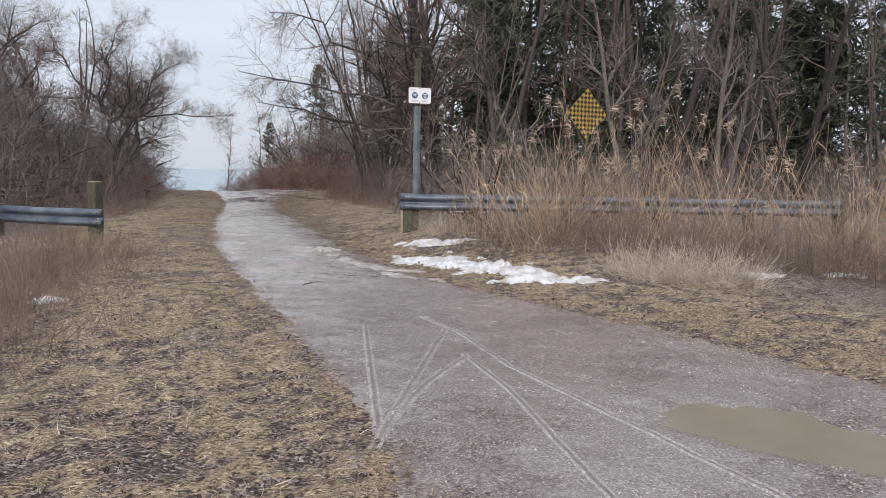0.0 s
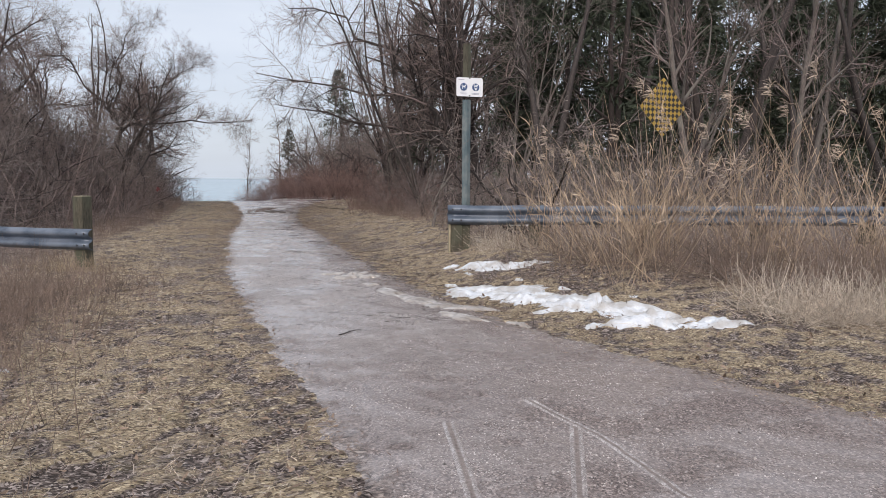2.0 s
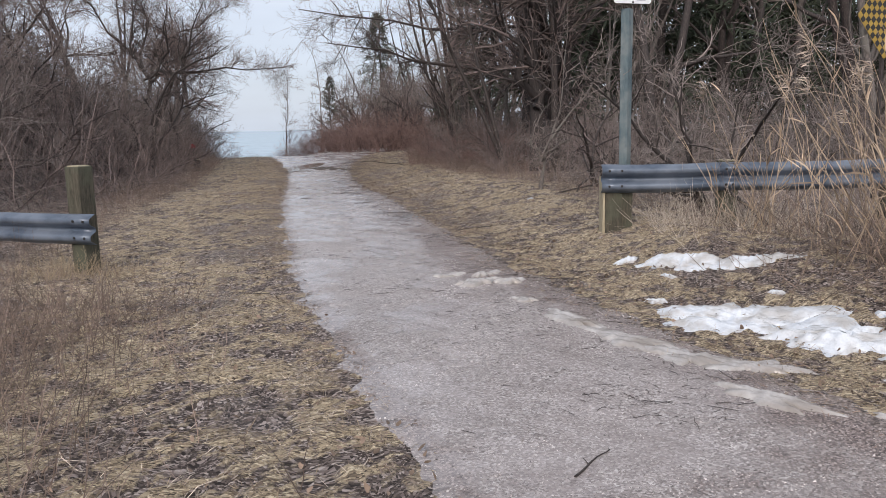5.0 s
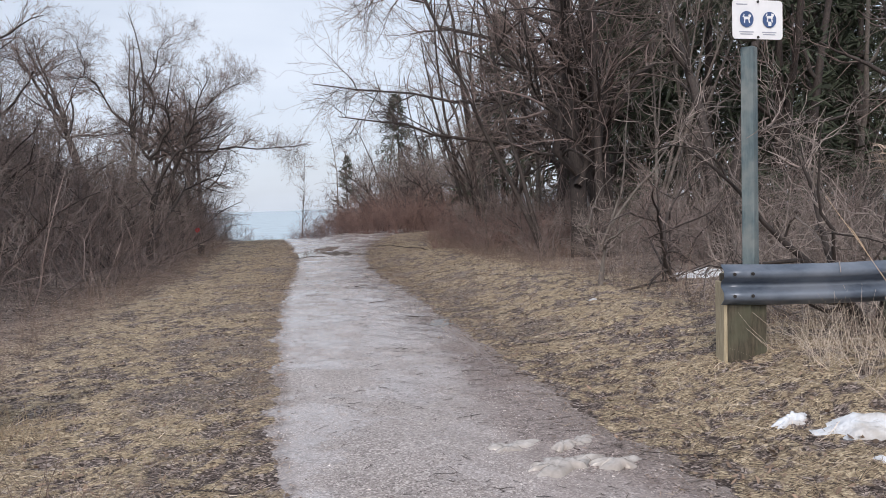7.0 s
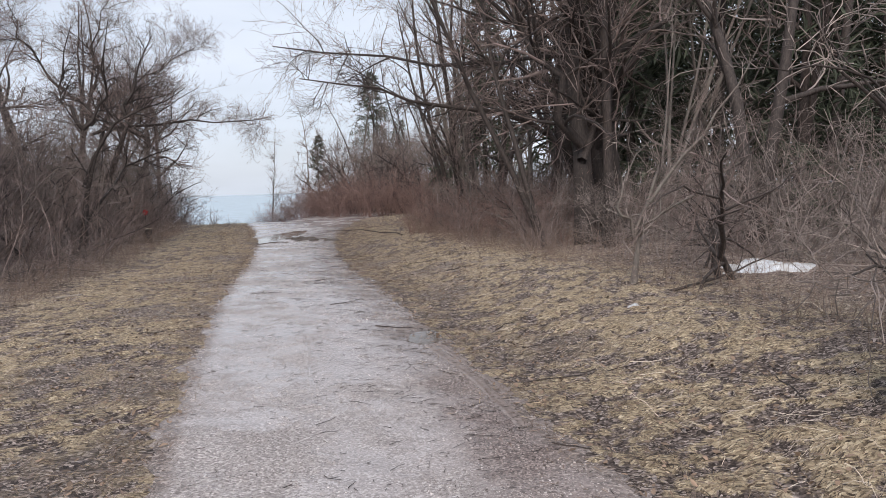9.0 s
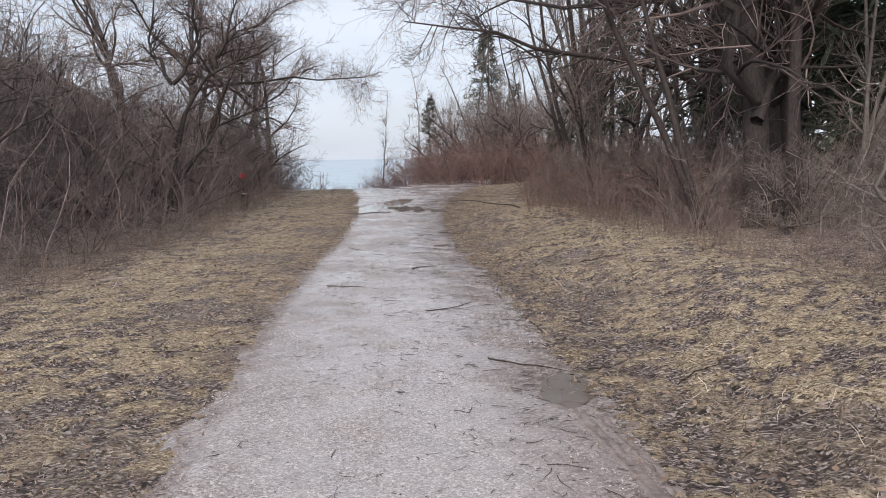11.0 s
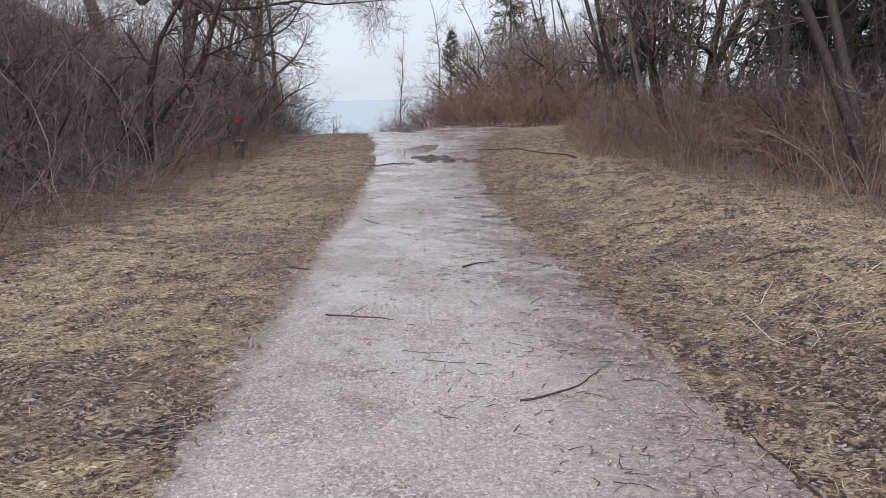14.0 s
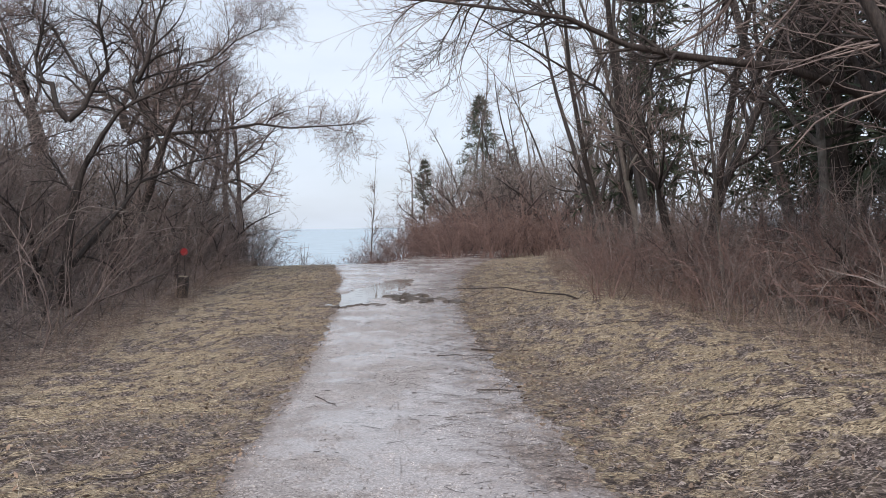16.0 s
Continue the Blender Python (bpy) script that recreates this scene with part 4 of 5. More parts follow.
place_tree(BENT, -6.05, 39.7, 0.0, 1.0, "dark crooked bare tree with a limb over the path", "crooked trees on the bank")
place_tree(CROOKED[1], -6.4, 46.0, 0.2, 1.35, L_CROOK, "crooked trees on the bank")
place_tree(CROOKED[0], -7.2, 27.5, 2.6, 0.95, L_CROOK, "crooked trees on the bank")
place_tree(CROOKED[1], -5.7, 27.0, 3.4, 0.85, L_CROOK, "crooked trees on the bank")
place_tree(CROOKED[1], -9.0, 42.5, 1.5, 1.4, L_CROOK, "crooked trees on the bank")
place_tree(CROOKED[0], -8.8, 24.0, 5.2, 1.0, L_CROOK, "crooked trees on the bank")
place_tree(CROOKED[0], -6.6, 57.0, 3.2, 1.4, L_CROOK, "crooked trees on the bank")
for k in range(25):
    y = 18 + k * 2.3
    x = -8.5 - rnd.uniform(0, 14)
    dy, turn, size = rnd.uniform(-1, 1), rnd.uniform(0, 6.3), rnd.uniform(0.8, 1.1)
    if y > 37 and k % 2:
        continue
    place_tree((CROOKED[k % 2], TALL[k % 4], TALL[(k + 1) % 4])[k % 3], x, y + dy, turn, size * (0.8 if y > 36 else 0.62), L_CROOK if k % 3 == 0 else L_TALL)
for k in range(7):
    place_tree(SLIM[k % 3], -4.2 - 0.4 * (k % 4), 62 + 1.6 * k, k * 1.1, 0.85, L_SLIM, "slender trees at the edge of the bluff")
for k in range(26):
    y = 17.5 + 1.25 * k
    place_tree(SCRUB[k % 2], -4.4 - 1.0 * (k % 3) - rnd.uniform(0, 0.8) - 1.2 * max(0, (24 - y) / 8), y, rnd.uniform(0, 6.3), rnd.uniform(0.8, 1.35), "small crooked dark thorn tree on the bank", "thorn trees on the bank")
for k in range(16):
    y = 20 + 1.3 * k
    place_tree(SCRUB[k % 2], float(edges(y)[1]) + 3.6 + 1.2 * (k % 3) + rnd.uniform(0, 0.7), y, rnd.uniform(0, 6.3), rnd.uniform(0.5, 0.8), "small crooked dark thorn tree at the wood edge", "thorn trees at the wood edge")
# the wood beyond the rail
for k in range(104):
    x = rnd.uniform(7.5, 34)
    y = rnd.uniform(17.5, 60)
    if x < 7.5 + 0.05 * (y - 17) or (abs(x - 7.3) < 1.2 and abs(y - 26.6) < 1.5):
        x += 2.5
    v = (TALL[k % 4], TALL[(k + 2) % 4], SLIM[k % 3])[k % 3]
    turn, size = rnd.uniform(0, 6.3), rnd.uniform(0.8, 1.15)
    if y > 26 and k % 3 == 0:
        continue
    place_tree(v, x, y, turn, size, L_SLIM if k % 3 == 2 else L_TALL)
for k in range(26):
    place_tree(SPRUCE[(0, 1, 1)[k % 3]], 11.5 + 1.15 * k + rnd.uniform(-1, 1), 30 + 4.0 * (k % 5) + rnd.uniform(-1, 1), k, rnd.uniform(0.75, 0.95), L_SPRUCE, "spruces in the wood", "spruce", "conifer")
place_tree(SPRUCE[1], 9.6, 44.5, 0.5, 0.75, "dark ivy-green conifer at the wood edge", "spruces in the wood", "spruce", "conifer")
for k in range(9):
    place_tree(TALL[(k * 3) % 4], 7.2 + 0.5 * (k % 3) + 0.25 * k, 38 + 2.1 * k, k * 0.9, 0.95, L_TALL)
# the far tongue of land
place_tree(OPEN_SPRUCE[0], 10.0, 98, 0, 0.90, "tall pointed spruce standing above the far trees", "spruces in the wood", "spruce", "conifer")
place_tree(OPEN_SPRUCE[1], 12.7, 94, 2, 0.62, L_SPRUCE, "spruces in the wood", "spruce", "conifer")
place_tree(OPEN_SPRUCE[1], 11.0, 86, 1, 0.55, L_SPRUCE, "spruces in the wood", "spruce", "conifer")
place_tree(SPRUCE[2], 2.9, 66, 0, 0.58, "ragged pine with an open crown near the shore", "spruces in the wood", "pine", "conifer")
place_tree(SPRUCE[2], 2.6, 80, 3, 0.4, "low bushy pine above the red shrubs", "spruces in the wood", "pine", "conifer")
place_tree(TALL[2], 2.0, 62, 1, 0.62, L_TALL, "far trees by the shore")
for k in range(14):
    place_tree(SCRUB[k % 2], 2.6 + 0.5 * k, 54 + 2.6 * (k % 4), k * 1.3, 1.15 + 0.09 * k, "small crooked bare tree above the red shrubs", "far trees by the shore")
for k in range(18):
    place_tree(SCRUB[k % 2], 4.6 + 0.45 * k, 58 + 3.1 * (k % 5), k * 1.7, 1.9 + 0.25 * (k % 4), "twiggy crooked bare tree of the far shore wood", "far trees by the shore")
place_tree(SLIM[0], -1.2, 84, 0, 1.5, "thin lone bare tree by the shore", "far trees by the shore")
for k in range(22):
    place_tree(TALL[k % 4], 5.5 + k * 0.85 + rnd.uniform(-1, 1), 66 + rnd.uniform(0, 30), rnd.uniform(0, 6.3), rnd.uniform(0.75, 1.15), L_TALL, "far trees by the shore")
# shrubs
L_BRUSH = "dense bare brown shrub in the thicket"
L_RED = "bare shrub with reddish-brown stems"
for k in range(64):
    y = 15.5 + 0.78 * k
    x = -4.2 - (0.9 if 24 < y < 39 and k % 4 == 0 else 0) - 0.9 * (k % 4) - rnd.uniform(0, 1.0) - 1.3 * max(0, (24 - y) / 8)
    place_bush(BUSH[k % 2], x, y, rnd.uniform(0, 6.3), rnd.uniform(1.15, 1.85) * (0.6 if k % 4 == 0 else 1), L_BRUSH, "thicket on the bank")
for k in range(16):
    place_bush(BUSH[k % 2], -5.5 - rnd.uniform(0, 6), 15 + rnd.uniform(0, 7), rnd.uniform(0, 6.3), rnd.uniform(0.9, 1.4), L_BRUSH, "thicket on the bank")
for k in range(74):
    y = 21 + 0.36 * k
    x = float(edges(y)[1]) + 3.1 + 1.1 * (k % 4) + rnd.uniform(-0.4, 0.8)
    place_bush((REDBUSH[k % 2] if k % 3 == 0 and y > 26 else BUSH[k % 2]), x, y, rnd.uniform(0, 6.3), rnd.uniform(0.6, 1.1) * ((0.42 if k % 4 == 0 else 0.6 if k % 4 == 1 else 0.85) if y < 27 else (0.62 if k % 4 == 0 else 1.05)), L_RED if k % 3 == 0 and y > 26 else L_BRUSH, "undergrowth of the wood")
place_bush(REDBUSH[0], 4.32, 31.4, 0.4, 0.85, "bare red-brown shrub with splayed stems on the verge", "undergrowth of the wood")
brush = random.Random(8)
for k in range(70):
    y = 24.5 + 0.24 * k
    red = y > 26 and k % 3 < 2
    place_bush(REDBUSH[k % 2] if red else BUSH[k % 2], float(edges(y)[1]) + 3.2 + 1.3 * (k % 3) + brush.uniform(-0.2, 1.0), y, brush.uniform(0, 6.3), brush.uniform(0.55, 0.95), L_RED if red else L_BRUSH, "undergrowth of the wood")
for k in range(34):
    place_bush(BUSH[k % 2], rnd.uniform(7.5, 24), rnd.uniform(16, 25), rnd.uniform(0, 6.3), rnd.uniform(0.7, 1.3), L_BRUSH, "undergrowth of the wood")
for k in range(72):
    a = k / 71
    y = 48.5 + 9 * rnd.random() * (0.4 + a)
    place_bush(REDBUSH[k % 2], -0.6 + 9 * a + rnd.uniform(-0.3, 0.3), y, rnd.uniform(0, 6.3), (0.52 + 0.75 * min(1, a * 2.2)) * rnd.uniform(0.85, 1.15), L_RED, "red shrubs at the end of the path")
for k in range(14):
    place_bush(BUSH[0], -4.2 - rnd.uniform(0, 2.5), 50 + 1.9 * k, rnd.uniform(0, 6.3), rnd.uniform(0.7, 1.1), L_BRUSH, "thicket on the bank")


for k in range(8):
    t = k / 7
    place_bush(BUSH[2], 6.4 + 4.4 * t + rnd.uniform(-0.3, 0.3), 9.2 - 1.6 * t + rnd.uniform(-0.4, 0.6), rnd.uniform(0, 6.3), rnd.uniform(0.35, 0.6), "low tangle of dead grey weeds by the road", "dead weeds by the reeds")
for k in range(9):
    place_bush(BUSH[2], -0.85 - rnd.uniform(0, 1.3), 4.2 + k * 0.6, rnd.uniform(0, 6.3), rnd.uniform(0.22, 0.4), "low tangle of dead grey weeds in the meadow", "dead weeds in the meadow")


def stalks(name, seed, count, zone, h, r, mat, label, lean=0.5, n=4, wob=0.10, twigs=0):
    """Uncountable thin stems standing in a stretch of the plan."""
    g = np.random.default_rng(seed)
    x, y = zone(g, count)
    z = land(x, y) - 0.03
    a = g.uniform(0, 2 * np.pi, len(x))
    s = np.abs(g.normal(0, lean, len(x)))
    p = polyline(np.stack([x, y, z], -1), np.stack([np.cos(a) * s, np.sin(a) * s, np.ones(len(x))], -1), h * g.uniform(0.4, 1.15, len(x)), n, wob, (0, 0, 0), g)
    rr = r * g.uniform(0.6, 1.4, (len(x), 1)) * np.linspace(1, 0.4, n)[None]
    chunks = [tubes(p, rr, 3)]
    if twigs:
        q, qr = grow(p, rr, twigs, h * 0.35, r * 0.6, 45, 3, wob * 1.5, (0, 0, 0.02), 0.2, g, end=0.5)
        chunks.append(tubes(q, qr, 3))
    return tagged(new(name, mesh_of(name, *join(chunks), [mat])), label, "undergrowth", kind="stuff")


def zone_right(g, n):
    y = g.uniform(15.5, 60, n)
    return edges(y)[1] + 4.8 + np.abs(g.normal(0, 8, n)), y


def zone_left(g, n):
    y = g.uniform(15, 62, n)
    return edges(y)[0] - 3.2 - 1.6 * ease(24, 16, y) - np.abs(g.normal(0, 4, n)), y


stalks("wood_undergrowth", 101, 3000, zone_right, 2.2, 0.009, M_TWIG_GREY, "dense thin brown saplings filling the wood", 0.9, 6, 0.27, 5)
stalks("bank_undergrowth", 102, 3400, zone_left, 2.3, 0.009, M_TWIG, "dense thin brown brush on the bank", 1.1, 6, 0.24, 5)


def zone_verge_weeds(g, n):
    y = g.uniform(12, 46, n)
    s = g.random(n) < 0.5
    left, right = edges(y)
    w = np.abs(g.normal(0, 0.8, n))
    return np.where(s, left - 2.5 - w, right + 2.2 + w), y


stalks("verge_weeds", 103, 5500, zone_verge_weeds, 0.55, 0.0022, M_WEED, "dead brown weed stems along the verge", 0.7, 4, 0.18, 2)
stalks("near_weeds", 104, 5200, lambda g, n: (g.normal(-1.5, 0.62, n), g.uniform(3.4, 12.5, n)), 0.5, 0.0026, M_WEED, "grey bleached weed stalks in the meadow", 0.9, 4, 0.22, 2)


# ---- reeds ----
def reeds(seed, count):
    g = np.random.default_rng(seed)
    t = g.random(count)
    clump = g.integers(0, 46, count)
    t = np.clip(np.linspace(0, 1, 46)[clump] + g.normal(0, 0.012, count), 0, 1)
    x = 5.0 + 7.6 * t + g.normal(0, 0.22, count)
    y = 11.9 - 3.4 * t + (g.normal(0.15, 1.05, 46)[clump]) + g.normal(0, 0.22, count)
    z = land(x, y) - 0.03
    h = (0.8 + 1.7 * g.random(count) ** 1.3) * g.uniform(0.65, 1.2, 46)[clump] * (1 - 0.28 * ease(0.5, 0.8, t))
    lean = np.stack([g.normal(-0.08, 0.48, count), g.normal(-0.06, 0.30, count), np.ones(count)], -1)
    p = polyline(np.stack([x, y, z], -1), lean, h, 7, 0.03, (-0.012, 0, -0.005), g)
    v0, f0 = tubes(p, (0.0048 * g.uniform(0.7, 1.3, (count, 1))) * np.linspace(1, 0.45, 7)[None], 3)
    q, _ = grow(p, np.full(p.shape[:2], 0.01), 2, 0.36, 0.01, 26, 5, 0.08, (0, 0, -0.10), 0.25, g)
    side = unit(np.cross(q[:, 2] - q[:, 0], g.normal(0, 1, (len(q), 3))))
    v1, f1 = strips(q, 0.011 * np.array([0.6, 1, 1, 0.7, 0.1])[None] * np.ones((len(q), 1)), side)
    tip = p[:, -1][(g.random(count) < 0.20) & (h > 1.5)]
    start = np.repeat(tip, 26, 0) + g.normal(0, 0.012, (len(tip) * 26, 3)) - np.array([0, 0, 1]) * g.uniform(0, 0.20, (len(tip) * 26, 1))
    w = np.stack([g.normal(-0.5, 0.4, len(start)), g.normal(0, 0.35, len(start)), g.uniform(0.1, 1.0, len(start))], -1)
    s = polyline(start, w, g.uniform(0.07, 0.17, len(start)), 4, 0.08, (-0.1, 0, -0.25), g)
    v2, f2 = strips(s, 0.011 * np.array([0.5, 1, 0.8, 0.2])[None] * np.ones((len(s), 1)), unit(g.normal(0, 1, (len(s), 3))))
    v, f = join([(v0, f0), (v1, f1), (v2, f2)])
    idx = np.concatenate([np.zeros(len(f0) + len(f1)), np.ones(len(f2))])
    return mesh_of("reed_bed", v, f, [M_REED, M_PLUME], idx)


tagged(new("reed_bed", reeds(120, 1000)), "tall dry tan reeds with feathery plumes around the guardrail", "reeds", kind="stuff")
stalks("reed_thatch", 121, 2600, lambda g, n: (lambda t: (4.9 + 6.0 * t + g.normal(0, 0.5, n), 11.3 - 3.9 * t + g.normal(0, 0.7, n)))(g.random(n)), 1.0, 0.0028, M_WEED,
       "fallen tangle of dry reed stems", 2.1, 5, 0.22, 1)
stalks("bleached_tussock", 122, 2600, lambda g, n: (lambda t: (6.0 + 1.5 * t + g.normal(0, 0.18, n), 8.5 - 0.6 * t + g.normal(0, 0.22, n)))(g.random(n)), 0.62, 0.0030, M_STRAW_GREY,
       "pale bleached grass flattened by snow", 3.6, 5, 0.25)
stalks("rail_grass", 123, 700, lambda g, n: (4.3 + np.abs(g.normal(0, 1.3, n)), 13.4 + g.normal(0, 0.5, n)), 0.5, 0.002, M_STRAW_GREY, "dry grass stalks round the rail post", 0.9, 4, 0.2)
stalks("post_grass", 124, 500, lambda g, n: (-1.7 + g.normal(0, 0.35, n), 13.9 + g.normal(0, 0.3, n)), 0.35, 0.002, M_STRAW, "dry grass tuft round the timber post", 0.9, 4, 0.2)


# ---- matted grass ----
def matted(name, seed, count, zone, mat, label, length=0.13, width=0.0042, lift=0.35, inside=0.0, n_pts=3):
    g = np.random.default_rng(seed)
    x, y = zone(g, count)
    left, right = edges(y)
    keep = (np.maximum(left - x, x - right) + 0.10 * wave(x, y, 3.1, 0.7) + g.normal(0, 0.10, count)) > -inside
    keep &= tuft(x, y) + 0.06 * wave(x, y, 1.3, 2.9) + g.normal(0, 0.05, count) > 0.505
    x, y = x[keep], y[keep]
    n = len(x)
    a = g.uniform(0, 2 * np.pi, n)
    p = polyline(np.stack([x, y, np.maximum(land(x, y), np.where(inside > 0, path_z(x, y), -9)) + g.uniform(0, 0.012, n)], -1), np.stack([np.cos(a), np.sin(a), np.abs(g.normal(0, lift, n))], -1),
                 length * g.uniform(0.4, 1.5, n), n_pts, 0.22, (0, 0, -0.2), g)
    if n_pts > 3:
        p[:, :, 2] = np.maximum(p[:, :, 2], land(p[:, :, 0], p[:, :, 1]) + 0.008)
    side = unit(np.stack([-np.sin(a), np.cos(a), g.normal(0, 0.6, n)], -1))
    v, f = strips(p, width * np.interp(np.linspace(0, 1, n_pts), [0, 0.5, 1], [1, 0.9, 0.2])[None] * g.uniform(0.6, 1.3, (n, 1)), side)
    return tagged(new(name, mesh_of(name, v, f, [mat], smooth=False)), label, "grass", kind="stuff")


def near_verges(g, n):
    y = 46 * g.random(n) ** 1.25 + 0.5
    left, right = edges(y)
    w = np.abs(g.normal(0, 1.6, n))
    return np.where(g.random(n) < 0.48, left - w, right + w), y


matted("verge_grass", 130, 190000, near_verges, M_STRAW, "matted dead straw-coloured grass beside the path", 0.055, 0.0026, 0.5)
matted("verge_dead_grass", 131, 110000, near_verges, M_WEED, "trampled brown grass and mud beside the path", 0.05, 0.0034, 0.5)
matted("meadow_grass", 132, 46000, lambda g, n: (g.uniform(-6, 1.7, n), g.uniform(0.8, 15, n)), M_STRAW_GREY, "flattened pale meadow grass", 0.07, 0.0026, 0.5)


def path_edges(g, n):
    y = g.uniform(0.8, 44, n)
    left, right = edges(y)
    return np.where(g.random(n) < 0.45, left - g.normal(0.04, 0.10, n), right + g.normal(-0.04, 0.26, n)), y


matted("edge_grass", 133, 36000, path_edges, M_WEED, "crumbled brown grass and mud along the path edge", 0.045, 0.0045, 0.4, 0.5)
matted("edge_straw", 134, 16000, path_edges, M_STRAW, "thin straw fringe along the path edge", 0.05, 0.0026, 0.5, 0.4)
matted("long_straw", 135, 5200, lambda g, n: (lambda y: (edges(y)[1] + 0.5 + np.abs(g.normal(0, 1.4, n)), y))(g.uniform(7, 32, n)), M_STRAW_GREY, "long bent dry grass strands on the verge", 0.32, 0.0028, 0.35, 0.0, 6)
matted("long_meadow_straw", 136, 2600, lambda g, n: (lambda y: (edges(y)[0] - 0.9 - np.abs(g.normal(0, 1.4, n)), y))(g.uniform(3, 28, n)), M_STRAW_GREY, "long bent dry grass strands in the meadow", 0.26, 0.0026, 0.35, 0.0, 6)


def litter_leaves(seed, count):
    g = np.random.default_rng(seed)
    y = g.uniform(2, 44, count)
    left, right = edges(y)
    w = np.abs(g.normal(0, 1.9, count)) - 0.12
    x = np.where(g.random(count) < 0.35, left - w, right + w)
    z = land(x, y) + 0.016
    a = g.uniform(0, 6.3, count)
    p = polyline(np.stack([x, y, z], -1), np.stack([np.cos(a), np.sin(a), g.normal(0.1, 0.25, count)], -1), g.uniform(0.018, 0.055, count), 3, 0.3, (0, 0, 0), g)
    v, f = strips(p, np.array([0.4, 1, 0.3])[None] * g.uniform(0.010, 0.032, (count, 1)), unit(np.stack([-np.sin(a), np.cos(a), g.normal(0, 0.4, count)], -1)))
    return mesh_of("leaf_litter", v, f, [M_LEAF], smooth=False)


tagged(new("leaf_litter", litter_leaves(140, 17000)), "curled brown dead leaves scattered by the path", "leaves", kind="stuff")


def path_debris(seed, count):
    """Small broken twigs on the gravel, thicker along its far right half."""
    g = np.random.default_rng(seed)
    y = g.uniform(9, 42, count)
    left, right = edges(y)
    x = left + (right - left) * g.beta(1.9, 1.1, count) * 1.42
    keep = (wave(x, y, 2.7, 1.4) + g.normal(0, 0.4, count) + 0.8 * (x - left) / (right - left)) > 0.55
    x, y, count = x[keep], y[keep], int(keep.sum())
    a = g.normal(0.1, 1.1, count)
    p = polyline(np.stack([x, y, path_z(x, y) + 0.006], -1), np.stack([np.cos(a), np.sin(a), 0 * a], -1), np.clip(g.lognormal(-3.1, 0.65, count), 0.015, 0.30), 4, 0.26, (0, 0, 0), g)
    p[:, :, 2] = np.maximum(path_z(p[:, :, 0], p[:, :, 1]), land(p[:, :, 0], p[:, :, 1]) * 1.0 - 0.002) + 0.004
    return mesh_of("twig_litter", *tubes(p, g.uniform(0.0009, 0.0025, (count, 1)) * np.linspace(1, 0.6, 4)[None], 3), [M_BARK_DARK])


tagged(new("twig_litter", path_debris(141, 17000)), "small dark broken twigs scattered on the wet path", "twigs", kind="stuff")


def pebbles(seed, count):
    """Loose wet chips on the path surface."""
    g = np.random.default_rng(seed)
    y = 34 * g.random(count) ** 1.1 + 0.6
    left, right = edges(y)
    x = left + (right - left) * g.uniform(0.0, 1.03, count)
    keep = 0.6 * lattice(x, y, 1.8, 7) + 0.4 * lattice(x, y, 5.0, 8) + g.normal(0, 0.06, count) > 0.47
    x, y = x[keep], y[keep]
    n = len(x)
    a = g.uniform(0, 6.3, n)[:, None] + np.array([0, 1.57, 3.14, 4.71])[None] + g.normal(0, 0.25, (n, 4))
    s = g.lognormal(-5.7, 0.36, n)[:, None]
    z = path_z(x, y)[:, None]
    low = np.stack([x[:, None] + 1.25 * s * np.cos(a), y[:, None] + 1.25 * s * np.sin(a), z - 0.2 * s + 0 * a], -1)
    top = np.stack([x[:, None] + 0.5 * s * g.normal(0, 1, (n, 1)), y[:, None] + 0.5 * s * g.normal(0, 1, (n, 1)), z + s * g.uniform(0.5, 1.0, (n, 1))], -1)
    v = np.concatenate([low, top], 1).reshape(-1, 3)
    k = np.array([[0, 1, 4], [1, 2, 4], [2, 3, 4], [3, 0, 4]])
    f = (np.arange(n)[:, None, None] * 5 + k[None]).reshape(-1, 3)
    return mesh_of("loose_gravel", v, f, [M_CHIP], smooth=False)


tagged(new("loose_gravel", pebbles(145, 170000)), "loose wet limestone chips on the path", "gravel", kind="stuff")


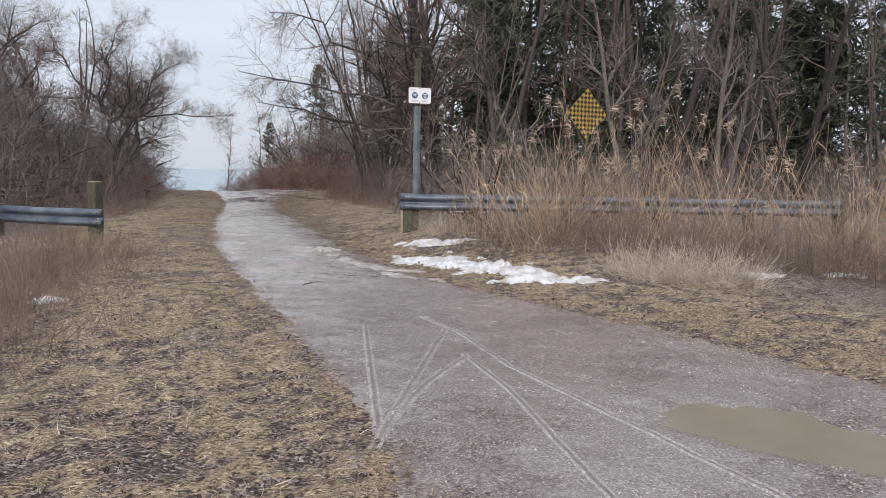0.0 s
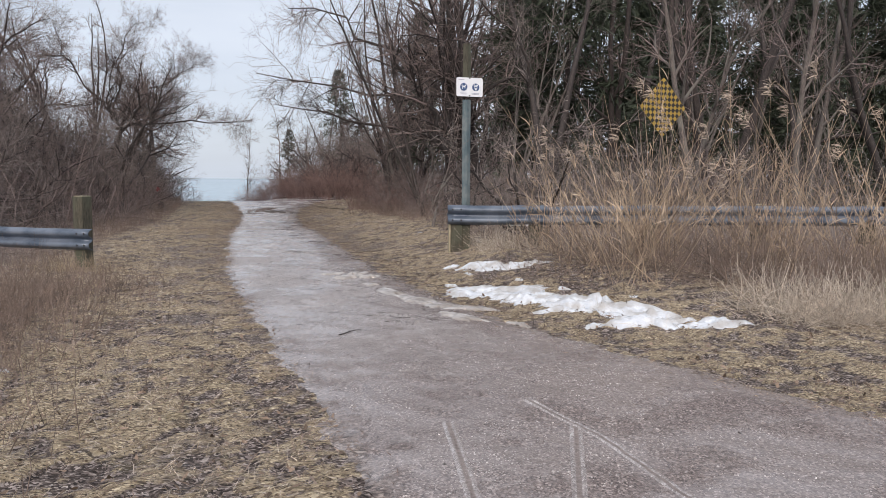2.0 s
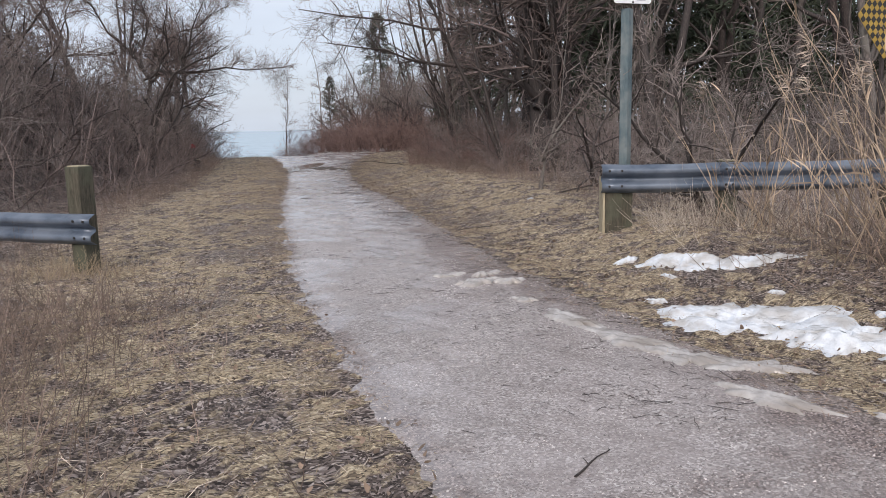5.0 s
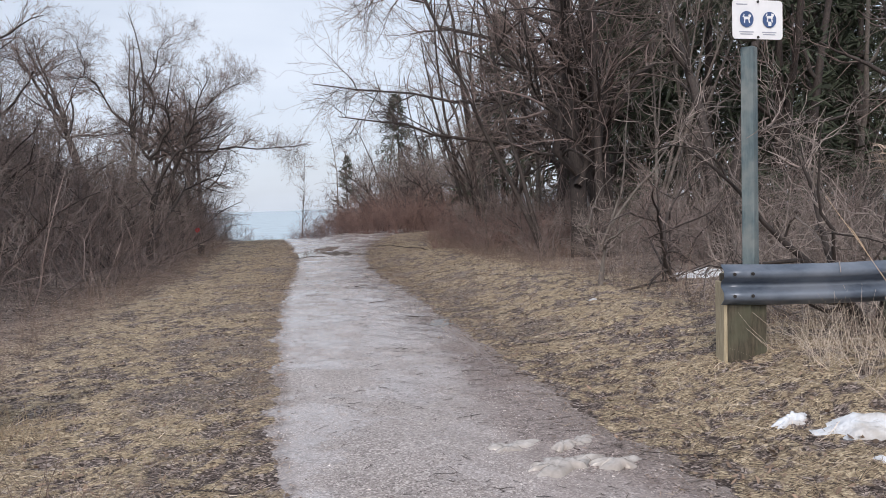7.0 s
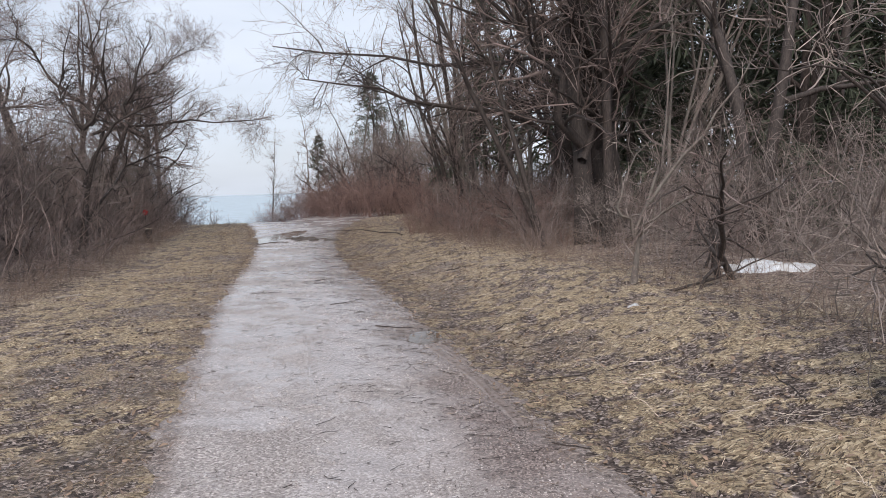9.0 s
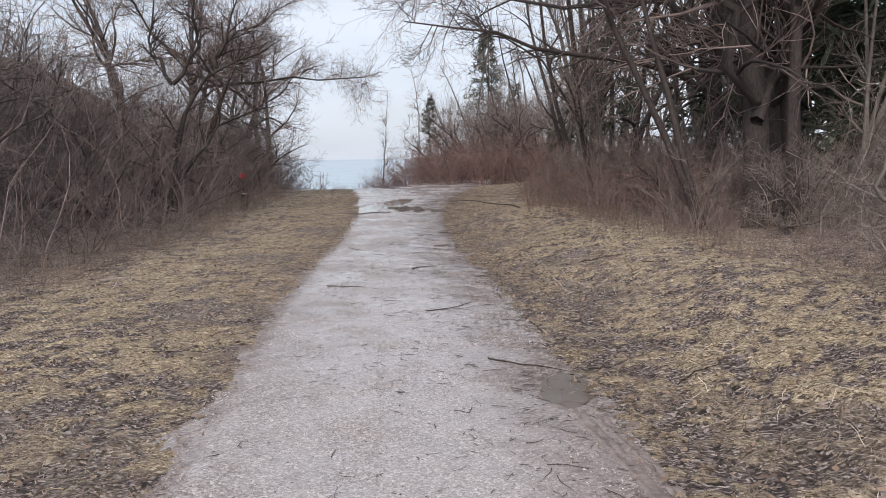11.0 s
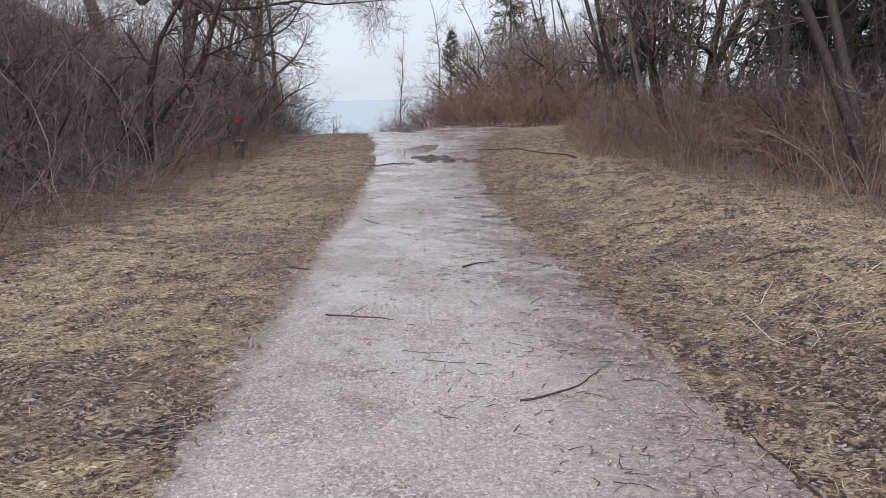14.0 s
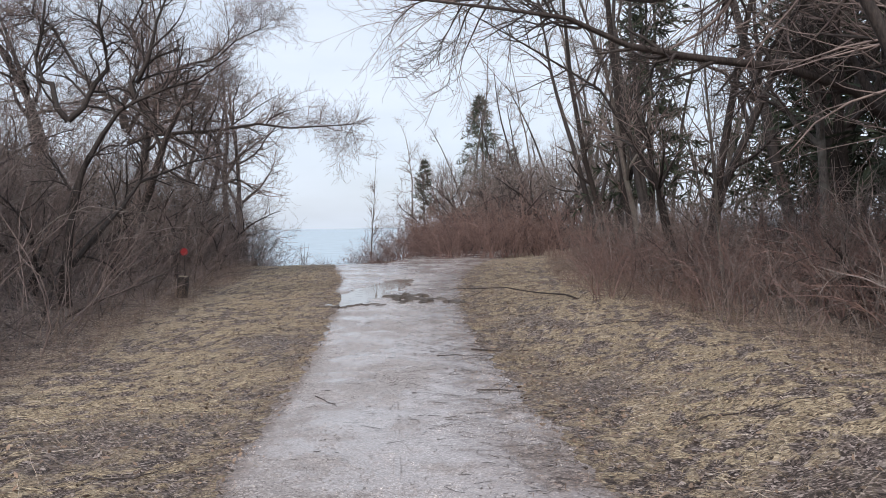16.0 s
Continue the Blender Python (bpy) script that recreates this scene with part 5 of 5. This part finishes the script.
def lumps(name, seed, spots, mat, label, category, kind=""):
    """Low rounded clods or patches: centre, radii, height."""
    out = []
    for x, y, rx, ry, h, turn in spots:
        g = np.random.default_rng(seed)
        seed += 1
        nr, na = 16, 56
        rr, aa = np.meshgrid(np.linspace(0, 1, nr), np.linspace(0, 2 * np.pi, na, endpoint=False), indexing="ij")
        ph = g.uniform(0, 6.3, 5)
        edge = 1 + 0.22 * np.sin(2 * aa + ph[0]) + 0.18 * np.sin(3 * aa + ph[1]) + 0.15 * np.sin(5 * aa + ph[2]) + 0.13 * np.sin(9 * aa + ph[3]) + 0.10 * np.sin(15 * aa + ph[4]) + 0.05 * g.normal(0, 1, na)[None]
        lx, ly = rr * edge * rx * np.cos(aa), rr * edge * ry * np.sin(aa)
        gx, gy = x + lx * math.cos(turn) - ly * math.sin(turn), y + lx * math.sin(turn) + ly * math.cos(turn)
        top = h * (1 - rr ** 3.0) * (0.55 + 0.6 * wave(gx, gy, 5, x) + 0.5 * wave(gx, gy, 13, y) + 0.35 * wave(gx, gy, 31, x + y)) + 0.012 - 0.055 * rr ** 6
        base = np.where((gx > edges(gy)[0]) & (gx < edges(gy)[1]), path_z(gx, gy), land(gx, gy))
        c = Vector((x, y, ground_at(x, y)))
        v = np.stack([gx, gy, base + top], -1).reshape(-1, 3) - np.array(c)
        i = np.arange(nr * na).reshape(nr, na)
        j = np.roll(i, -1, 1)
        f = np.stack([i[:-1], i[1:], j[1:], j[:-1]], -1).reshape(-1, 4)
        ob = new(name, mesh_of(name, v, f, [mat]))
        ob.location = c
        out.append(tagged(ob, label, category, "", kind))
    return out


SNOW = [(3.72, 10.7, 0.62, 0.42, 0.07, -0.9), (4.05, 9.95, 0.55, 0.34, 0.09, -0.7), (4.42, 9.15, 0.62, 0.32, 0.13, -0.9), (4.72, 8.45, 0.42, 0.26, 0.10, -0.5),
        (5.15, 8.15, 0.40, 0.15, 0.06, 0.1), (4.1, 12.2, 0.42, 0.22, 0.07, -0.9), (4.5, 11.8, 0.36, 0.13, 0.06, -0.6), (3.75, 12.75, 0.13, 0.08, 0.05, 0.3),
        (7.9, 8.3, 0.5, 0.16, 0.05, -0.3), (6.9, 19.6, 0.75, 0.45, 0.08, 0.2), (-0.95, 7.75, 0.19, 0.12, 0.09, 0.4), (9.3, 8.2, 0.4, 0.14, 0.05, 0.1)]
SNOW += [(3.3 + 1.9 * rnd.random(), 8.1 + 4.6 * rnd.random(), 0.05 + 0.06 * rnd.random(), 0.04 + 0.04 * rnd.random(), 0.035, k) for k in range(7)]
SNOW = [s for s in SNOW if s[0] < 0 or s[0] > float(edges(s[1])[1]) + 0.15]
SNOW = [(x, y, rx, ry, h * 0.65, turn) for x, y, rx, ry, h, turn in SNOW]
lumps("snow_patch", 150, SNOW, M_SNOW, "melting patch of old white snow on the grass", "snow")
ICE = [(2.58, 11.05, 0.40, 0.11, 0.022, -1.35), (2.76, 10.45, 0.40, 0.17, 0.022, -1.25), (2.96, 10.0, 0.30, 0.20, 0.022, -1.0), (3.25, 9.72, 0.30, 0.13, 0.02, -0.4), (3.0, 9.2, 0.34, 0.10, 0.02, -1.1),
       (3.48, 8.8, 0.20, 0.07, 0.02, -1.1), (2.2, 12.55, 0.26, 0.12, 0.03, 0.2), (2.0, 12.95, 0.16, 0.10, 0.025, 0.5), (2.5, 12.5, 0.17, 0.09, 0.03, 0.0), (2.45, 12.95, 0.12, 0.07, 0.03, 0.3),
       (2.3, 12.85, 0.09, 0.06, 0.03, 0.9), (2.42, 11.75, 0.16, 0.07, 0.02, -1.2)]
lumps("ice_patch", 170, ICE, M_ICE, "dirty grey melting ice on the path edge", "ice")
CLODS = [(0.95 + 1.35 * rnd.random(), 33.5 + rnd.uniform(-0.3, 1.3), rnd.uniform(0.07, 0.22), rnd.uniform(0.05, 0.13), rnd.uniform(0.02, 0.05), rnd.uniform(0, 3)) for _ in range(24)]
CLODS += [(-0.05 + 0.13 * k, 33.1 - 0.12 * math.sin(k * 0.9) + 0.08 * math.sin(k * 2.3), 0.11, 0.06, 0.02, k) for k in range(8)]
lumps("mud_clod", 190, CLODS, M_MUD, "dark churned mud clod beside the puddle", "mud")


# ---- marker, stump and fallen branches ----
mk = thing("trail_marker", pose(-3.5, 36.75, ground_at(-3.5, 36.75)), "small red disc marker on a thin stake in brush", "marker")
part("stake", disc(0.012, 1.0, Matrix.Translation((0, 0, 0.4)), 6), M_BARK_DARK, mk)
part("red_disc", disc(0.085, 0.02, Matrix.Translation((0, -0.02, 0.59 - mk.location.z)) @ Matrix.Rotation(math.pi / 2, 4, "X"), 10), M_RED, mk, "faded red disc")

st = thing("stump_post", pose(-3.25, 35.6, ground_at(-3.25, 35.6), 0, 4, 0), "short dark rotten timber post in the grass", "post")
part("timber", box(0.20, 0.18, 0.75, (0, 0, 0.05), 0.03), M_BARK_DARK, st)
part("snow_cap", box(0.15, 0.13, 0.02, (0, 0, 0.432), 0.005), M_POSTPALE, st, "pale weathered top")


def fallen(seed, x, y, turn, length, r, label, forks=3, curve=0.14, on_path=False, lift=0.0, mat=None):
    g = np.random.default_rng(seed)
    p = polyline(np.zeros((1, 3)), np.array([[math.cos(turn), math.sin(turn), lift]]), np.array([length]), 10, curve, (0, 0, -lift * 0.05), g)
    zf = path_z if on_path else land
    if not lift:
        p[:, :, 2] = zf(p[:, :, 0] + x, p[:, :, 1] + y) - ground_at(x, y) + r * 0.9
    rr = r * np.linspace(1, 0.35, 10)[None]
    chunks = [tubes(p, rr, 6)]
    if forks:
        q, qr = grow(p, rr, forks, length * 0.35, r * 0.6, 38, 5, 0.14, (0, 0, 0.01), 0.25, g)
        if not lift:
            q[:, :, 2] = np.maximum(q[:, :, 2], zf(q[:, :, 0] + x, q[:, :, 1] + y) - ground_at(x, y) + 0.003)
        chunks.append(tubes(q, qr, 5))
    ob = new("fallen_branch", mesh_of("fallen_branch", *join(chunks), [mat or M_BARK_DARK]))
    ob.location = (x, y, ground_at(x, y))
    return tagged(ob, label, "branch", "fallen branches")


fallen(201, 1.58, 20.3, 0.30, 0.58, 0.0055, "thin curved dark stick on the path", 1, 0.2, True)
fallen(202, 2.0, 28.5, 0.0, 0.9, 0.012, "dark stick lying across the path edge", 1, 0.1, True)
fallen(203, 2.35, 12.85, -0.35, 1.1, 0.006, "long thin stick on the verge", 2, 0.06)
fallen(204, 2.75, 16.2, -0.1, 1.1, 0.005, "long thin stick in the grass", 2, 0.08)
fallen(205, 4.9, 18.2, 0.05, 1.7, 0.016, "fallen branch lying between the saplings", 2, 0.06, lift=0.05)
fallen(206, -3.9, 31.6, 0.35, 1.9, 0.022, "dark fallen branch leaning in the brush", 3, 0.10, lift=0.45)
fallen(207, -4.1, 31.3, 1.2, 2.0, 0.028, "dark dead stem leaning in the brush", 2, 0.08, lift=2.0)
fallen(208, -1.85, 22.8, 2.75, 2.2, 0.020, "pale fallen branch at the foot of the bank", 4, 0.10, lift=0.06, mat=M_BARK_PALE)
fallen(209, 4.1, 31.9, 2.6, 2.2, 0.016, "low arching reddish branch at the wood edge", 3, 0.10, lift=0.5)
fallen(210, 5.7, 13.35, 2.3, 1.1, 0.03, "broken dark branch leaning against the rail", 0, 0.05, lift=0.9)
fallen(211, 1.72, 8.6, 0.6, 0.35, 0.006, "small twig on the wet path", 2, 0.15, True)
fallen(212, 3.1, 24.6, -0.15, 1.0, 0.006, "dark stick lying in the grass", 2, 0.08)
for k in range(26):
    y = rnd.uniform(12, 34)
    x = float(edges(y)[1]) + rnd.uniform(-0.9, 1.6) if k % 3 else float(edges(y)[0]) - rnd.uniform(-0.5, 1.0)
    fallen(230 + k, x, y, rnd.gauss(0, 0.6), rnd.uniform(0.25, 0.8), rnd.uniform(0.004, 0.008), "thin dark twig lying on the ground", 1, 0.12, x < float(edges(y)[1]) and x > float(edges(y)[0]))

bag = lumps("plastic_scrap", 300, [(4.22, 17.6, 0.06, 0.035, 0.02, 0.3)], M_PLASTIC, "scrap of pale plastic in the dry grass", "litter")


# ---- bicycle tracks pressed into the mud ----
def track(points, w=0.055, pressed=1, deep=0.6):
    pts = np.array(points, float)
    t = np.linspace(0, 1, 60)
    k = np.linspace(0, 1, len(pts))
    x, y = np.interp(t, k, pts[:, 0]), np.interp(t, k, pts[:, 1])
    for _ in range(6):
        x[1:-1], y[1:-1] = (x[:-2] + x[2:] + x[1:-1]) / 3, (y[:-2] + y[2:] + y[1:-1]) / 3
    d = unit(np.stack([np.gradient(x), np.gradient(y)], -1))
    side = np.stack([-d[:, 1], d[:, 0]], -1)
    offs = np.array([-1.6, -0.95, -0.45, 0.0, 0.45, 0.95, 1.6]) * w / 2
    up = np.array([-0.012, 0.017, 0.006, 0.004, 0.006, 0.016, -0.012])
    gx, gy = x[:, None] + side[:, :1] * offs, y[:, None] + side[:, 1:] * offs
    v = np.stack([gx, gy, path_z(gx, gy) + up[None] * (deep if pressed else 0.2) + 0.002 * np.sin(np.arange(60) * 2.1)[:, None]], -1).reshape(-1, 3)
    i = np.arange(len(v)).reshape(gx.shape)
    f = np.stack([i[:-1, :-1], i[:-1, 1:], i[1:, 1:], i[1:, :-1]], -1).reshape(-1, 4)
    groove = np.tile([deep < 0.5, deep < 0.5, 1, 1, deep < 0.5, deep < 0.5], len(gx) - 1) * pressed
    return tagged(new("trim", mesh_of("tyre_track", v, f, [M_GRAVEL, M_PRESSED], groove)), "bicycle tyre track pressed into soft mud", "track", kind="structure")


track([(2.11, 5.97), (1.94, 4.62), (1.77, 3.23)])
track([(2.80, 5.74), (2.21, 4.25), (1.68, 2.89)])
track([(2.68, 4.67), (2.26, 4.09), (1.85, 3.32)])
track([(2.70, 6.3), (2.89, 5.47), (2.92, 4.29), (3.20, 2.85), (3.36, 1.9)], 0.045)
track([(2.69, 4.76), (2.72, 3.74), (2.66, 2.96), (2.60, 1.9)], 0.045)
track([(2.32, 17.65), (2.36, 17.26), (2.41, 16.86), (2.45, 16.3), (2.46, 15.2)], 0.06, 1, 0.4)
track([(2.42, 17.55), (2.48, 17.1), (2.53, 16.6), (2.58, 15.9)], 0.05, 1, 0.4)
track([(1.30, 16), (1.24, 19), (1.15, 23), (1.10, 29)], 0.03, 0)
